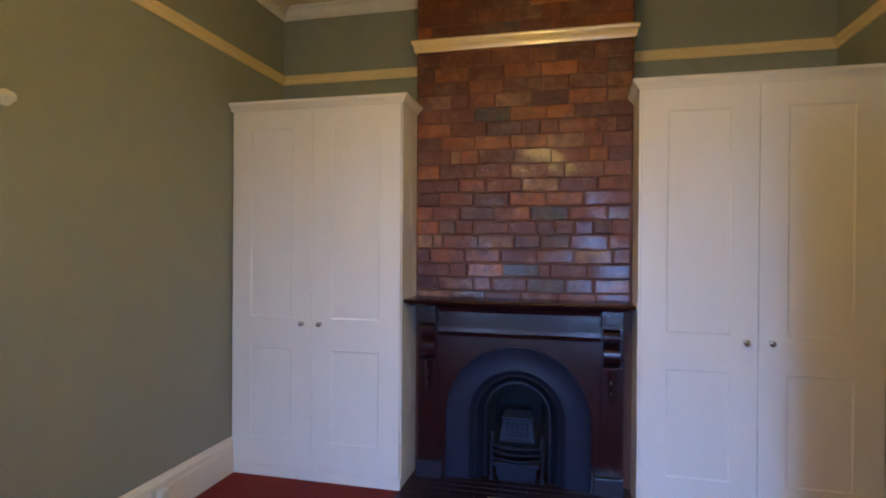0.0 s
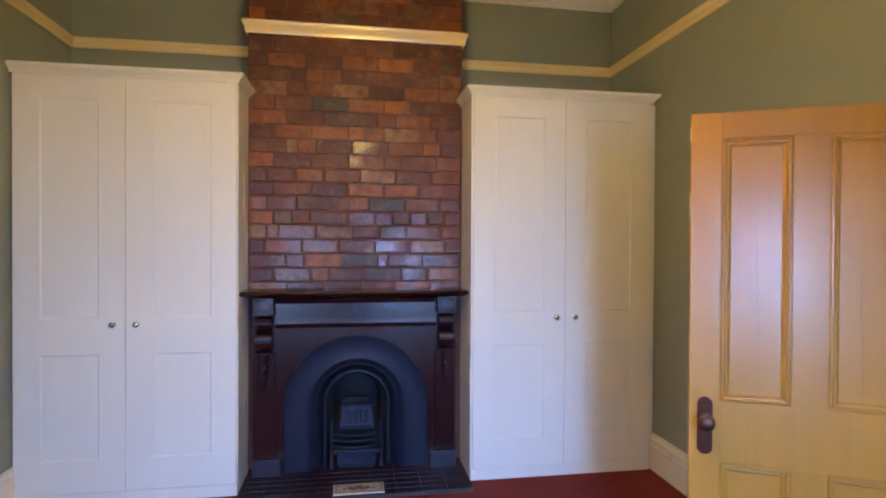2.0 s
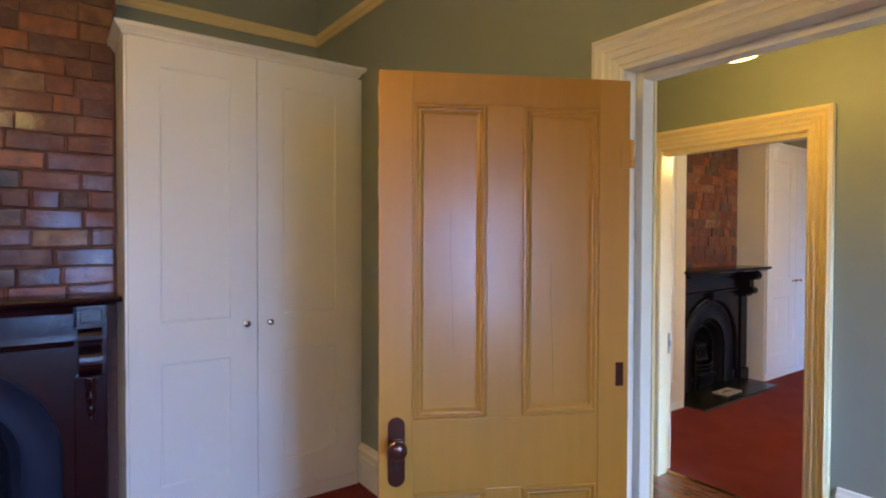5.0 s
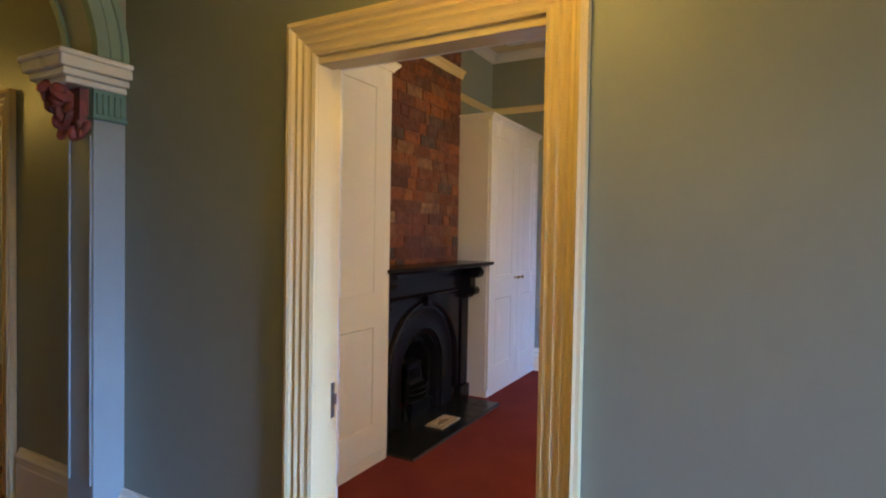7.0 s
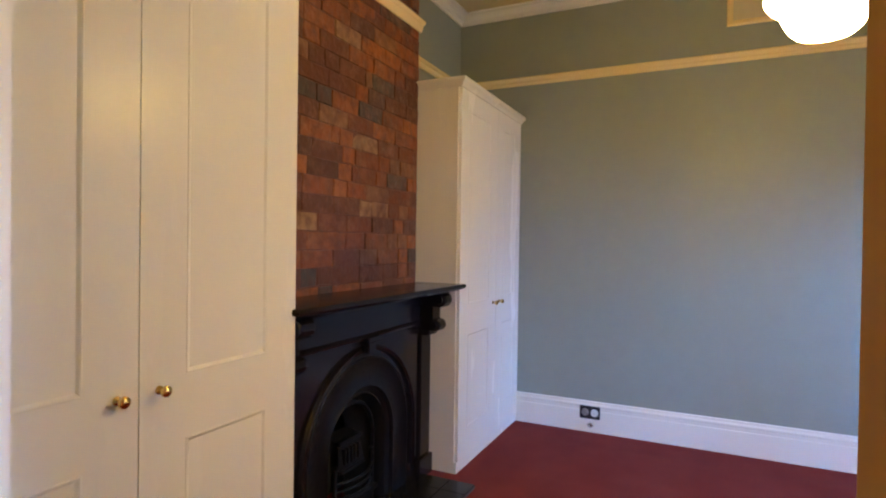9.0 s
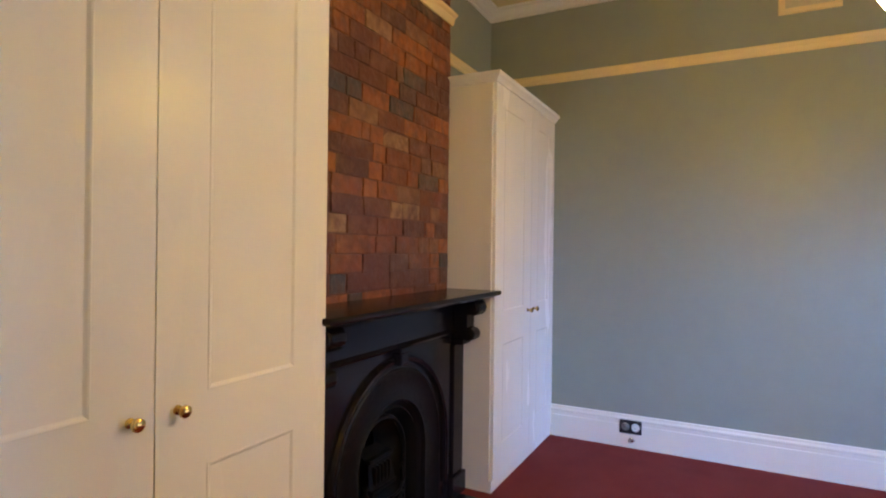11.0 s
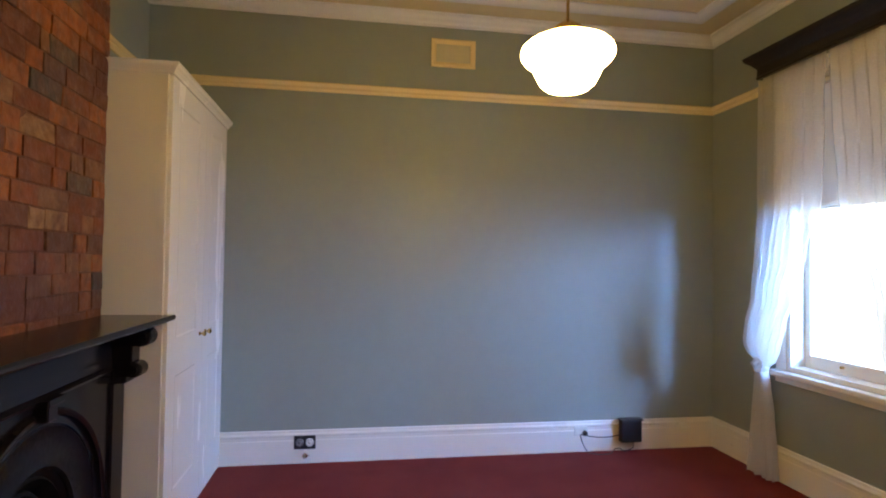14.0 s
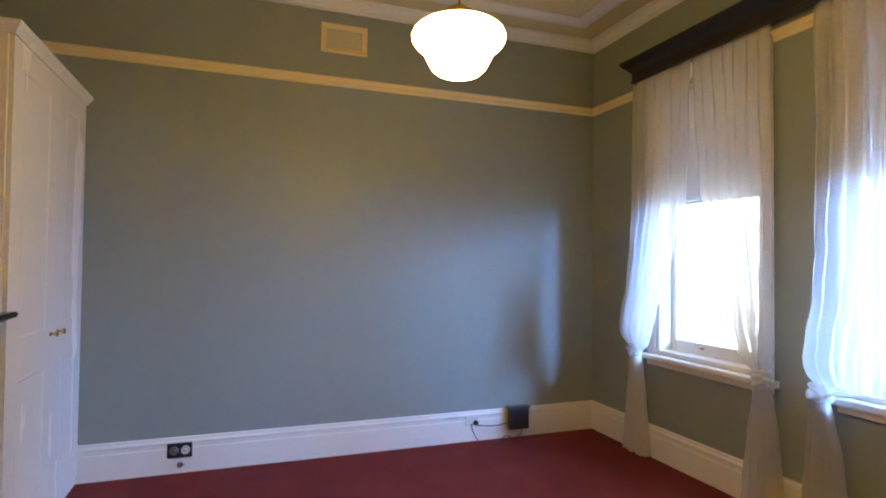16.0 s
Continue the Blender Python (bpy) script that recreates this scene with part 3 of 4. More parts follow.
def pilaster(side):
    """One painted pilaster with base, capital and leafy bracket; side -1 stands on the west wall, 1 on the east."""
    wall_x = HE if side > 0 else HW
    ob = thing("pilaster", pose(wall_x, ARCH_Y[0], 0, 0, 0, 0), "grey-green hall pilaster with a white and rose leaf capital", "pilaster", "pilasters of the hall arch")
    w, d = 0.135, ARCH_Y[1] - ARCH_Y[0]

    def sx(a, b):
        return (-b * side, -a * side) if side > 0 else (a, b)

    part("shaft", boxes((*sx(0.0, w), 0, d, 0.24, 1.90), bevel=0.004), GREY_GREEN, ob)
    for y in (0.02, d - 0.02):
        part("bead", boxes((*sx(w, w + 0.008), y - 0.008, y + 0.008, 0.34, 1.83), bevel=0.003), GREY_GREEN, ob)
    part("base_block", boxes((*sx(0.0, w + 0.03), -0.03, d + 0.03, 0, 0.19), (*sx(0.0, w + 0.02), -0.02, d + 0.02, 0.19, 0.235), bevel=0.006), TRIM, ob, "white painted base block")
    block = bmesh.new()
    box(block, *sx(0.0, w + 0.004), -0.006, d + 0.006, 1.895, 2.026)
    for i in range(5):
        u = 0.016 + i * 0.025
        box(block, *sx(u, u + 0.013), -0.016, 0.0, 1.92, 2.005, bevel=0.003)
    box(block, *sx(0.0, w + 0.012), -0.018, d + 0.018, 1.895, 1.91, bevel=0.004)
    part("neck_block", block, GREEN_GLOSS, ob, "duck green fluted neck block")
    top = bmesh.new()
    for grow, z0, z1 in ((0.015, 2.022, 2.048), (0.035, 2.048, 2.078), (0.055, 2.078, 2.123), (0.065, 2.123, 2.145)):
        box(top, *sx(0.0, w + 0.10 + grow), -grow, d + grow, z0, z1, bevel=0.007)
    part("abacus", top, TRIM, ob, "white painted moulded abacus")
    leaf = bmesh.new()
    rng = random.Random(5)
    for i in range(34):
        t = i / 33
        out = w + 0.015 + 0.10 * (1 - t) ** 1.5 + rng.uniform(-0.01, 0.02)
        m = Matrix.Translation((-out * side, d / 2 + rng.uniform(-0.075, 0.075), 2.02 - 0.195 * t)) @ Euler((rng.uniform(-1, 1), rng.uniform(-1, 1), rng.uniform(0, 3))).to_matrix().to_4x4()
        bmesh.ops.create_icosphere(leaf, subdivisions=2, radius=1.0, matrix=m @ Matrix.Diagonal((rng.uniform(0.02, 0.035), rng.uniform(0.01, 0.02), rng.uniform(0.025, 0.04), 1)))
    box(leaf, *sx(w - 0.005, w + 0.04), 0.03, d - 0.03, 1.88, 2.025)
    part("bracket", leaf, ROSE, ob, "rose and dark painted leaf bracket", smooth=True)
    return ob


pilaster(1)
pilaster(-1)


# ---- panelled pine door ----
def knob_set(parent, x, y, sign):
    plate = boxes((x - 0.026, x + 0.026, min(y, y + sign * 0.005), max(y, y + sign * 0.005), 0.765, 0.925))
    for z in (0.765, 0.925):
        lathe(plate, [(0.0, 0.0), (0.026, 0.0), (0.026, 0.005), (0.0, 0.0055)], 24, Matrix.Translation((x, y, z)) @ pose(0, 0, 0, 90 * (1 if sign < 0 else -1)))
    back = part("backplate", plate, COPPER, parent, "brown bronze backplate", smooth=True)
    k = lathe(bmesh.new(), [(0.0, 0.004), (0.021, 0.004), (0.021, 0.009), (0.011, 0.014), (0.010, 0.028), (0.024, 0.036), (0.030, 0.048), (0.029, 0.060), (0.020, 0.069), (0.0, 0.072)], 28,
              Matrix.Translation((x, y, 0.868)) @ pose(0, 0, 0, 90 * (1 if sign < 0 else -1)))
    part("knob", k, COPPER, parent, "brown bronze door knob", smooth=True)
    part("keyhole", boxes((x - 0.004, x + 0.004, min(y + sign * 0.004, y + sign * 0.0065), max(y + sign * 0.004, y + sign * 0.0065), 0.79, 0.818)), SOOT, back)


def panelled_door(m, width, label):
    ob = thing("panelled_door", m, label, "door")
    t, st, h = 0.0195, 0.103, 1.998
    mid = width / 2 + 0.011
    for x0, x1 in ((0.0, st), (width - st, width)):
        part("stile", boxes((x0, x1, -t, t, 0.012, h), bevel=0.0025), PINE, ob)
    for z0, z1 in ((0.012, 0.235), (0.715, 0.937), (1.905, h)):
        part("rail", boxes((st, width - st, -t + 0.0006, t - 0.0006, z0, z1), bevel=0.0015), PINE, ob)
    for z0, z1 in ((0.235, 0.715), (0.937, 1.905)):
        part("muntin", boxes((mid - 0.055, mid + 0.055, -t + 0.0006, t - 0.0006, z0, z1), bevel=0.0015), PINE, ob)
        for x0, x1 in ((st, mid - 0.055), (mid + 0.055, width - st)):
            part("panel", boxes((x0, x1, -0.011, 0.011, z0, z1)), PINE, ob)
            if z0 > 0.8:
                foot, low = (x0 + x1) / 2 + (0.02 if x0 < mid else -0.01), z0 + (0.06 if x0 < mid else 0.22)
                crack = bmesh.new()
                for sign in (-1, 1):
                    tube(crack, [(foot, sign * 0.0106, low), (foot + 0.002, sign * 0.0106, low + 0.14), (foot + 0.009, sign * 0.0106, low + 0.30), (foot + 0.008, sign * 0.0106, low + 0.42)], 0.0006, 5)
                part("crack", crack, EBONY, ob, "thin dark drying crack")
            for sign in (-1, 1):
                bm = bmesh.new()
                prof = [(-0.002, 0.009), (-0.002, t - 0.003), (0.003, t - 0.003), (0.007, t + 0.0015), (0.013, t + 0.002), (0.017, t - 0.003), (0.020, t - 0.0035), (0.024, t - 0.0015), (0.028, t - 0.004), (0.033, 0.0122), (0.033, 0.009)]
                sweep(bm, [(x0, z0), (x1, z0), (x1, z1), (x0, z1)], prof, lambda u, v, up: (u, sign * up, v), closed=True)
                part("panel_moulding", bm, PINE, ob)
    for sign in (-1, 1):
        knob_set(ob, width - 0.054, sign * t, sign)
    for z in (0.28, 1.72):
        bm = boxes((-0.004, 0.03, t, t + 0.003, z, z + 0.09))
        for i in range(3):
            lathe(bm, [(0.0, 0.0), (0.007, 0.0), (0.007, 0.028), (0.0, 0.028)], 12, Matrix.Translation((-0.004, t + 0.003, z + i * 0.03)))
        part("hinge", bm, PINE, ob, "stained butt hinge")
    part("old_lock_plate", boxes((0.018, 0.044, t - 0.001, t + 0.002, 1.022, 1.098), (0.018, 0.044, -t - 0.002, -t + 0.001, 1.022, 1.098)), COPPER, ob, "small worn metal plate")
    part("paint_patch", boxes((width - 0.002, width + 0.0008, -t + 0.004, t - 0.004, 1.90, 1.955), (width - 0.002, width + 0.0008, -t + 0.004, t - 0.004, 1.62, 1.71)), IVORY, ob, "remains of white paint on the edge")
    return ob


door_a = panelled_door(pose(2.05, 1.735, 0, 0, 0, 152.3), 0.80, "open golden varnished pine four-panel door with bronze knob")
door_b = copy_thing(door_a, pose(3.888, 1.82, 0, 0, 0, -72))
tagged(door_b, "golden varnished pine four-panel door folded back against the wall")


# ---- fitted wardrobes ----
def wardrobe_door(ob, x0, x1, knob_x, knob_mat, inset):
    y0, y1 = -0.021, -0.001
    bm = bmesh.new()
    slab = [[bm.verts.new((x, y, z)) for x in (x0, x0 + inset, x1 - inset, x1)] for y in (y0, y1) for z in (0.075, 0.255, 0.870, 1.07, 2.33, 2.455)]
    for j in range(5):
        for i in range(3):
            if i == 1 and j in (1, 3):
                for a, b in (((j, 1), (j, 2)), ((j, 2), (j + 1, 2)), ((j + 1, 2), (j + 1, 1)), ((j + 1, 1), (j, 1))):
                    bm.faces.new((slab[a[0]][a[1]], slab[b[0]][b[1]], slab[6 + b[0]][b[1]], slab[6 + a[0]][a[1]]))
                continue
            for o in (0, 6):
                bm.faces.new((slab[o + j][i], slab[o + j][i + 1], slab[o + j + 1][i + 1], slab[o + j + 1][i]))
    for j in range(5):
        for i in (0, 3):
            bm.faces.new((slab[j][i], slab[j + 1][i], slab[7 + j][i], slab[6 + j][i]))
    for i in range(3):
        for j in (0, 5):
            bm.faces.new((slab[j][i], slab[j][i + 1], slab[6 + j][i + 1], slab[6 + j][i]))
    door = part("door", bm, WHITE, ob)
    for z0, z1 in ((0.255, 0.870), (1.07, 2.33)):
        part("panel", boxes((x0 + inset, x1 - inset, y0 + 0.004, y1 - 0.001, z0, z1)), WHITE, door)
        bm = sweep(bmesh.new(), [(x0 + inset, z0), (x1 - inset, z0), (x1 - inset, z1), (x0 + inset, z1)],
                   [(-0.003, -0.001), (-0.003, 0.0012), (0.001, 0.002), (0.005, 0.0005), (0.009, -0.0022), (0.013, -0.0045), (0.013, -0.006)], lambda u, v, up: (u, y0 - up, v), closed=True)
        part("panel_bead", bm, WHITE, door)
    k = lathe(bmesh.new(), [(0.0, 0.0), (0.013, 0.0), (0.012, 0.004), (0.006, 0.008), (0.006, 0.016), (0.013, 0.021), (0.017, 0.028), (0.016, 0.035), (0.009, 0.040), (0.0, 0.041)], 24,
              Matrix.Translation((knob_x, y0, 1.037)) @ pose(0, 0, 0, 90))
    part("knob", k, knob_mat, door, "round %s knob" % ("brass" if knob_mat == BRASS else "chrome"), smooth=True)


def wardrobe(x0, x1, split, front, back, knob_mat, label, sides, inset):
    ob = thing("wardrobe", pose(x0, front, 0), label, "wardrobe", "white fitted wardrobes")
    w, d, m = x1 - x0, back - front, split - x0
    part("carcass", boxes((0, w, 0, d, 0, 2.460)), WHITE, ob)
    part("plinth", boxes((0.0, w, -0.016, -0.0005, 0.0, 0.07)), WHITE, ob)
    wardrobe_door(ob, 0.012, m - 0.002, m - 0.063, knob_mat, inset)
    wardrobe_door(ob, m + 0.002, w - 0.006, m + 0.063, knob_mat, inset)
    prof = [(0.0, 2.455), (0.010, 2.455), (0.014, 2.467), (0.024, 2.479), (0.036, 2.489), (0.040, 2.497), (0.040, 2.510), (0.0, 2.510)]
    path = [(0.0, -0.02), (w, -0.02)]
    if "w" in sides:
        path = [(0.0, d)] + path
    if "e" in sides:
        path = path + [(w, d)]
    bm = sweep(bmesh.new(), [(x, y) for x, y in path], [(-o, z) for o, z in prof], flat)
    box(bm, 0.0, w, -0.018, d, 2.4605, 2.509)
    part("cornice", bm, WHITE, ob, "moulded white wardrobe cornice")
    return ob


wardrobe(AW + 0.003, -0.588, -1.203, A_FRONT, AN - 0.003, CHROME, "tall white panelled two-door wardrobe with chrome knobs", "e", 0.135)
east_a = wardrobe(0.834, AE - 0.040, 1.457, A_FRONT, AN - 0.003, CHROME, "tall white panelled two-door wardrobe with chrome knobs", "we", 0.135)
part("scribe", boxes((AE - 0.0395 - 0.834, AE - 0.003 - 0.834, 0.004, 0.024, 0.0, 2.454)), WHITE, east_a)
wardrobe(BW + 0.003, 5.120, 4.472, B_FRONT, BN - 0.003, BRASS, "tall cream-white panelled two-door wardrobe with brass knobs", "e", 0.155)
wardrobe(6.655, BE - 0.003, 7.333, B_FRONT, BN - 0.003, BRASS, "tall cream-white panelled two-door wardrobe beside the far wall", "w", 0.145)


# ---- chimney breasts ----
def chimney(name, x0, x1, y, back, cx, label):
    hole, high = 0.40, 0.95
    return structure(name, boxes((x0, cx - hole, y, back, 0, TOP), (cx + hole, x1, y, back, 0, TOP), (cx - hole, cx + hole, y, back, high, TOP)), MORTAR, label, "chimney breast")


A_CX, B_CX = 0.119, 5.89
breast_a = chimney("chimney_breast_a", *A_BREAST, AN, A_CX, "varnished orange-red brick chimney breast")
breast_b = chimney("chimney_breast_b", *B_BREAST, BN, B_CX, "varnished orange-red brick chimney breast")
for cx, back, nm in ((A_CX, AN, "firebox_back_a"), (B_CX, BN, "firebox_back_b")):
    structure(nm, boxes((cx - 0.4, cx + 0.4, back - 0.012, back - 0.004, 0, 0.95)), SOOT, "soot-blackened back of the fireplace", "firebox")


# ---- mantelpieces and iron inserts; local origin on the floor at the brick face, front towards -y ----
def corbel(ob, x, deep, mat):
    w = 0.062
    foot = 0.112
    out = [(foot, 1.062), (deep * 0.92, 1.062)]
    out += [(deep * 0.88 - 0.04 + 0.052 * math.cos(a), 1.004 + 0.052 * math.sin(a)) for a in [math.pi / 2 - i * math.pi / 9 for i in range(10)]]
    out += [(foot + (deep - foot) * 0.5 + 0.030 * math.cos(a), 0.885 + 0.05 * math.sin(a)) for a in [math.pi / 2 - i * math.pi / 9 for i in range(10)]]
    out += [(foot + 0.02, 0.815), (foot, 0.80)]
    bm = bmesh.new()
    k = 0.78
    a = [bm.verts.new((x - w * k, -u, z)) for u, z in out]
    b = [bm.verts.new((x + w * k, -u, z)) for u, z in out]
    bm.faces.new(a)
    bm.faces.new(b[::-1])
    for i in range(len(out)):
        j = (i + 1) % len(out)
        bm.faces.new((a[i], b[i], b[j], a[j]))
    box(bm, x - w, x + w, -deep * 0.95, -foot + 0.002, 1.062, 1.165, bevel=0.004)
    box(bm, x - w * 0.72, x + w * 0.72, -deep * 0.95 - 0.006, -deep * 0.9, 1.08, 1.148, bevel=0.004)
    box(bm, x - w - 0.006, x + w + 0.006, -deep * 0.95 - 0.006, -foot + 0.002, 1.052, 1.066, bevel=0.003)
    box(bm, x - w, x + w, -foot - 0.03, -foot + 0.002, 0.795, 0.812, bevel=0.003)
    c = part("corbel", bm, mat, ob, "carved scroll corbel")
    drop = lathe(bmesh.new(), [(0.0, 0.575), (0.010, 0.585), (0.013, 0.60), (0.008, 0.613), (0.016, 0.63), (0.020, 0.65), (0.012, 0.668), (0.020, 0.685), (0.026, 0.71), (0.016, 0.735), (0.024, 0.755), (0.024, 0.80), (0.0, 0.80)],
                 16, Matrix.Translation((x, -0.132, 0)))
    part("turned_drop", drop, mat, c, smooth=True)


def scroll_bracket(ob, x, deep, mat):
    """Two rolls, one above the other, on a deep plain block."""
    w, foot = 0.060, 0.112
    bm = bmesh.new()
    box(bm, x - w * 0.86, x + w * 0.86, -deep * 0.80, -foot + 0.002, 1.075, 1.166, bevel=0.004)
    box(bm, x - w * 0.86, x + w * 0.86, -deep * 0.70, -foot + 0.002, 0.93, 1.076, bevel=0.006)
    box(bm, x - w, x + w, -deep * 0.62, -foot + 0.002, 0.895, 0.932, bevel=0.008)
    c = part("corbel", bm, mat, ob, "heavy block of a scroll corbel")
    for at, z, r in ((deep - 0.050, 1.117, 0.048), (deep * 0.72, 0.957, 0.038)):
        prof = [(0.0, -w), (r * 0.55, -w), (r * 0.62, -w * 0.9), (r * 0.9, -w * 0.86), (r, -w * 0.7), (r * 0.94, -w * 0.45), (r, -w * 0.2), (r * 0.94, 0.0), (r, w * 0.2), (r * 0.94, w * 0.45), (r, w * 0.7), (r * 0.9, w * 0.86), (r * 0.62, w * 0.9), (r * 0.55, w), (0.0, w)]
        part("scroll", lathe(bmesh.new(), prof, 24, pose(x, -at, z, 0, 90, 0)), mat, c, "ribbed polished roll", smooth=True)


def mantelpiece(m, half, arch_r, spring, deep, shelf_out, corbel_out, mat, label, keystone, block_mat):
    ob = thing("mantelpiece", m, label, "mantelpiece")
    line = arch_points(0, spring, arch_r, 0.0, 28)
    part("surround", between(bmesh.new(), line, boxed(line, 0, spring, half, 0.965), -deep, -0.001), mat, ob)
    fr = bmesh.new()
    prof = [(0.0, 0.965), (0.026, 0.965), (0.030, 0.975), (0.022, 0.985), (0.012, 0.99), (0.006, 1.02), (0.006, 1.12), (0.014, 1.15), (0.03, 1.166), (0.0, 1.166)]
    sweep(fr, [(-half + 0.14, 0.0), (half - 0.14, 0.0)], prof, lambda u, v, up: (u, -deep - v, up))
    box(fr, -half, half, -deep - 0.001, -0.001, 0.966, 1.166)
    part("frieze", fr, mat, ob, "polished frieze panel with a bead")
    sh = bmesh.new()
    o = shelf_out
    top = [(0.0, 1.166), (0.020, 1.170), (0.034, 1.180), (0.048, 1.184), (0.052, 1.190), (0.054, 1.200), (0.048, 1.210), (0.0, 1.211)]
    sweep(sh, [(-half, 0.0), (-half, -o + 0.05), (half, -o + 0.05), (half, 0.0)], [(-u, z) for u, z in top], flat)
    box(sh, -half + 0.001, half - 0.001, -o + 0.051, -0.001, 1.166, 1.2105)
    part("shelf", sh, mat, ob, "moulded mantel shelf")
    for s in (-1, 1):
        (scroll_bracket if keystone else corbel)(ob, s * (half - 0.072), corbel_out, mat)
        part("leg_panel", boxes((s * (half - 0.072) - 0.066, s * (half - 0.072) + 0.066, -deep - 0.016, -deep + 0.001, 0.13, 0.895 if keystone else 0.80), bevel=0.005), mat, ob)
        part("foot_block", boxes((s * (half - 0.085) - 0.088, s * (half - 0.085) + 0.088, -deep - 0.035, -deep + 0.0005, 0.0, 0.125), bevel=0.006), block_mat, ob)
    if keystone:
        part("keystone", boxes((-0.035, 0.035, -deep - 0.05, -deep + 0.001, spring + arch_r + 0.02, 0.95), (-0.06, 0.06, -deep - 0.065, -deep + 0.001, 0.95, 0.98), bevel=0.006), mat, ob, "raised keystone bracket")
        part("arch_bead", beam_arch(bmesh.new(), 0, spring, [(arch_r + 0.03, -deep + 0.001), (arch_r + 0.03, -deep - 0.018), (arch_r + 0.05, -deep - 0.024), (arch_r + 0.06, -deep - 0.01), (arch_r + 0.06, -deep + 0.001)], 0.13), mat, ob)
    return ob


def fire_insert(m, r, spring, deep, mat, inner_mat, label):
    ob = thing("fireplace_insert", m, label, "fireplace")
    base = 0.022
    y = -deep

    def ring(name, prof, material_, text=""):
        return part(name, beam_arch(bmesh.new(), 0, spring, prof, base, 36), material_, ob, text, smooth=True)

    ring("arch_plate", [(r - 0.002, y + 0.02), (r - 0.002, y - 0.008), (r - 0.012, y - 0.013), (r - 0.022, y - 0.006), (r - 0.135, y + 0.004), (r - 0.160, y - 0.006), (r - 0.170, y + 0.006), (r - 0.170, y + 0.05), (r - 0.10, y + 0.05)], mat,
         "smooth blue-grey iron arch plate")
    ring("inner_arch", [(r - 0.168, y + 0.012), (r - 0.195, y + 0.03), (r - 0.205, y + 0.022), (r - 0.220, y + 0.045), (r - 0.245, y + 0.085), (r - 0.245, y + 0.13), (r - 0.168, y + 0.13)], inner_mat)
    ring("arch_bead", [(r - 0.243, y + 0.075), (r - 0.250, y + 0.064), (r - 0.262, y + 0.062), (r - 0.270, y + 0.075), (r - 0.262, y + 0.092), (r - 0.243, y + 0.092)], inner_mat)
    ring("firebox_lining", [(r - 0.245, y + 0.09), (r - 0.300, y + 0.23), (r - 0.290, y + 0.24), (r - 0.235, y + 0.10)], SOOT)
    hood = bmesh.new()
    rows = [[hood.verts.new((sx * w, y + d, z)) for sx in (-1, 1)] for w, d, z in ((0.115, 0.06, 0.275), (0.095, 0.085, 0.415), (0.101, 0.08, 0.43), (0.101, 0.10, 0.43), (0.085, 0.16, 0.455))]
    for a, b in zip(rows, rows[1:]):
        hood.faces.new((a[0], a[1], b[1], b[0]))
    for i in range(5):
        x = -0.062 + i * 0.031
        box(hood, x - 0.009, x + 0.009, y + 0.058, y + 0.08, 0.305, 0.39, bevel=0.004)
    box(hood, -0.108, 0.108, y + 0.05, y + 0.085, 0.268, 0.288, bevel=0.004)
    box(hood, -0.102, 0.102, y + 0.066, y + 0.10, 0.41, 0.43, bevel=0.004)
    part("hood", hood, mat, ob, "ribbed iron smoke hood")
    for z, rad in ((0.165, 0.007), (0.205, 0.007), (0.245, 0.008)):
        part("grate_bar", tube(bmesh.new(), [(-0.17 + 0.34 * i / 12, y + 0.05 - 0.055 * math.sin(math.pi * i / 12), z) for i in range(13)], rad), inner_mat, ob)
    for s in (-1, 1):
        part("grate_post", lathe(bmesh.new(), [(0.0, 0.0), (0.02, 0.0), (0.014, 0.03), (0.009, 0.08), (0.014, 0.13), (0.010, 0.2), (0.016, 0.27), (0.009, 0.29), (0.014, 0.305), (0.0, 0.32)], 14, Matrix.Translation((s * 0.165, y + 0.05, base))), inner_mat, ob, smooth=True)
    part("grate_front", boxes((-0.15, 0.15, y - 0.008, y + 0.03, 0.125, 0.15), (-0.13, 0.13, y + 0.012, y + 0.03, 0.05, 0.125), bevel=0.005), mat, ob, "iron grate front ledge")
    part("ash_pan", boxes((-0.12, 0.12, y + 0.02, y + 0.18, base, 0.055), bevel=0.004), inner_mat, ob)
    return ob


mantelpiece(pose(A_CX, A_BREAST[2], 0), 0.657, 0.468, 0.445, 0.11, 0.288, 0.19, MAHOGANY, "dark mahogany mantelpiece with scroll corbels and moulded shelf", False, STONE)
fire_insert(pose(A_CX, A_BREAST[2], 0), 0.468, 0.445, 0.10, IRON_BLUE, IRON, "blue-grey arched cast-iron fireplace with hood and grate")
mantelpiece(pose(B_CX, B_BREAST[2], 0), 0.742, 0.47, 0.40, 0.11, 0.338, 0.285, EBONY, "black polished mantelpiece with heavy scroll corbels", True, EBONY)
fire_insert(pose(B_CX, B_BREAST[2], 0), 0.47, 0.40, 0.10, BLACK_IRON, BLACK_IRON, "black arched cast-iron fireplace with grate")


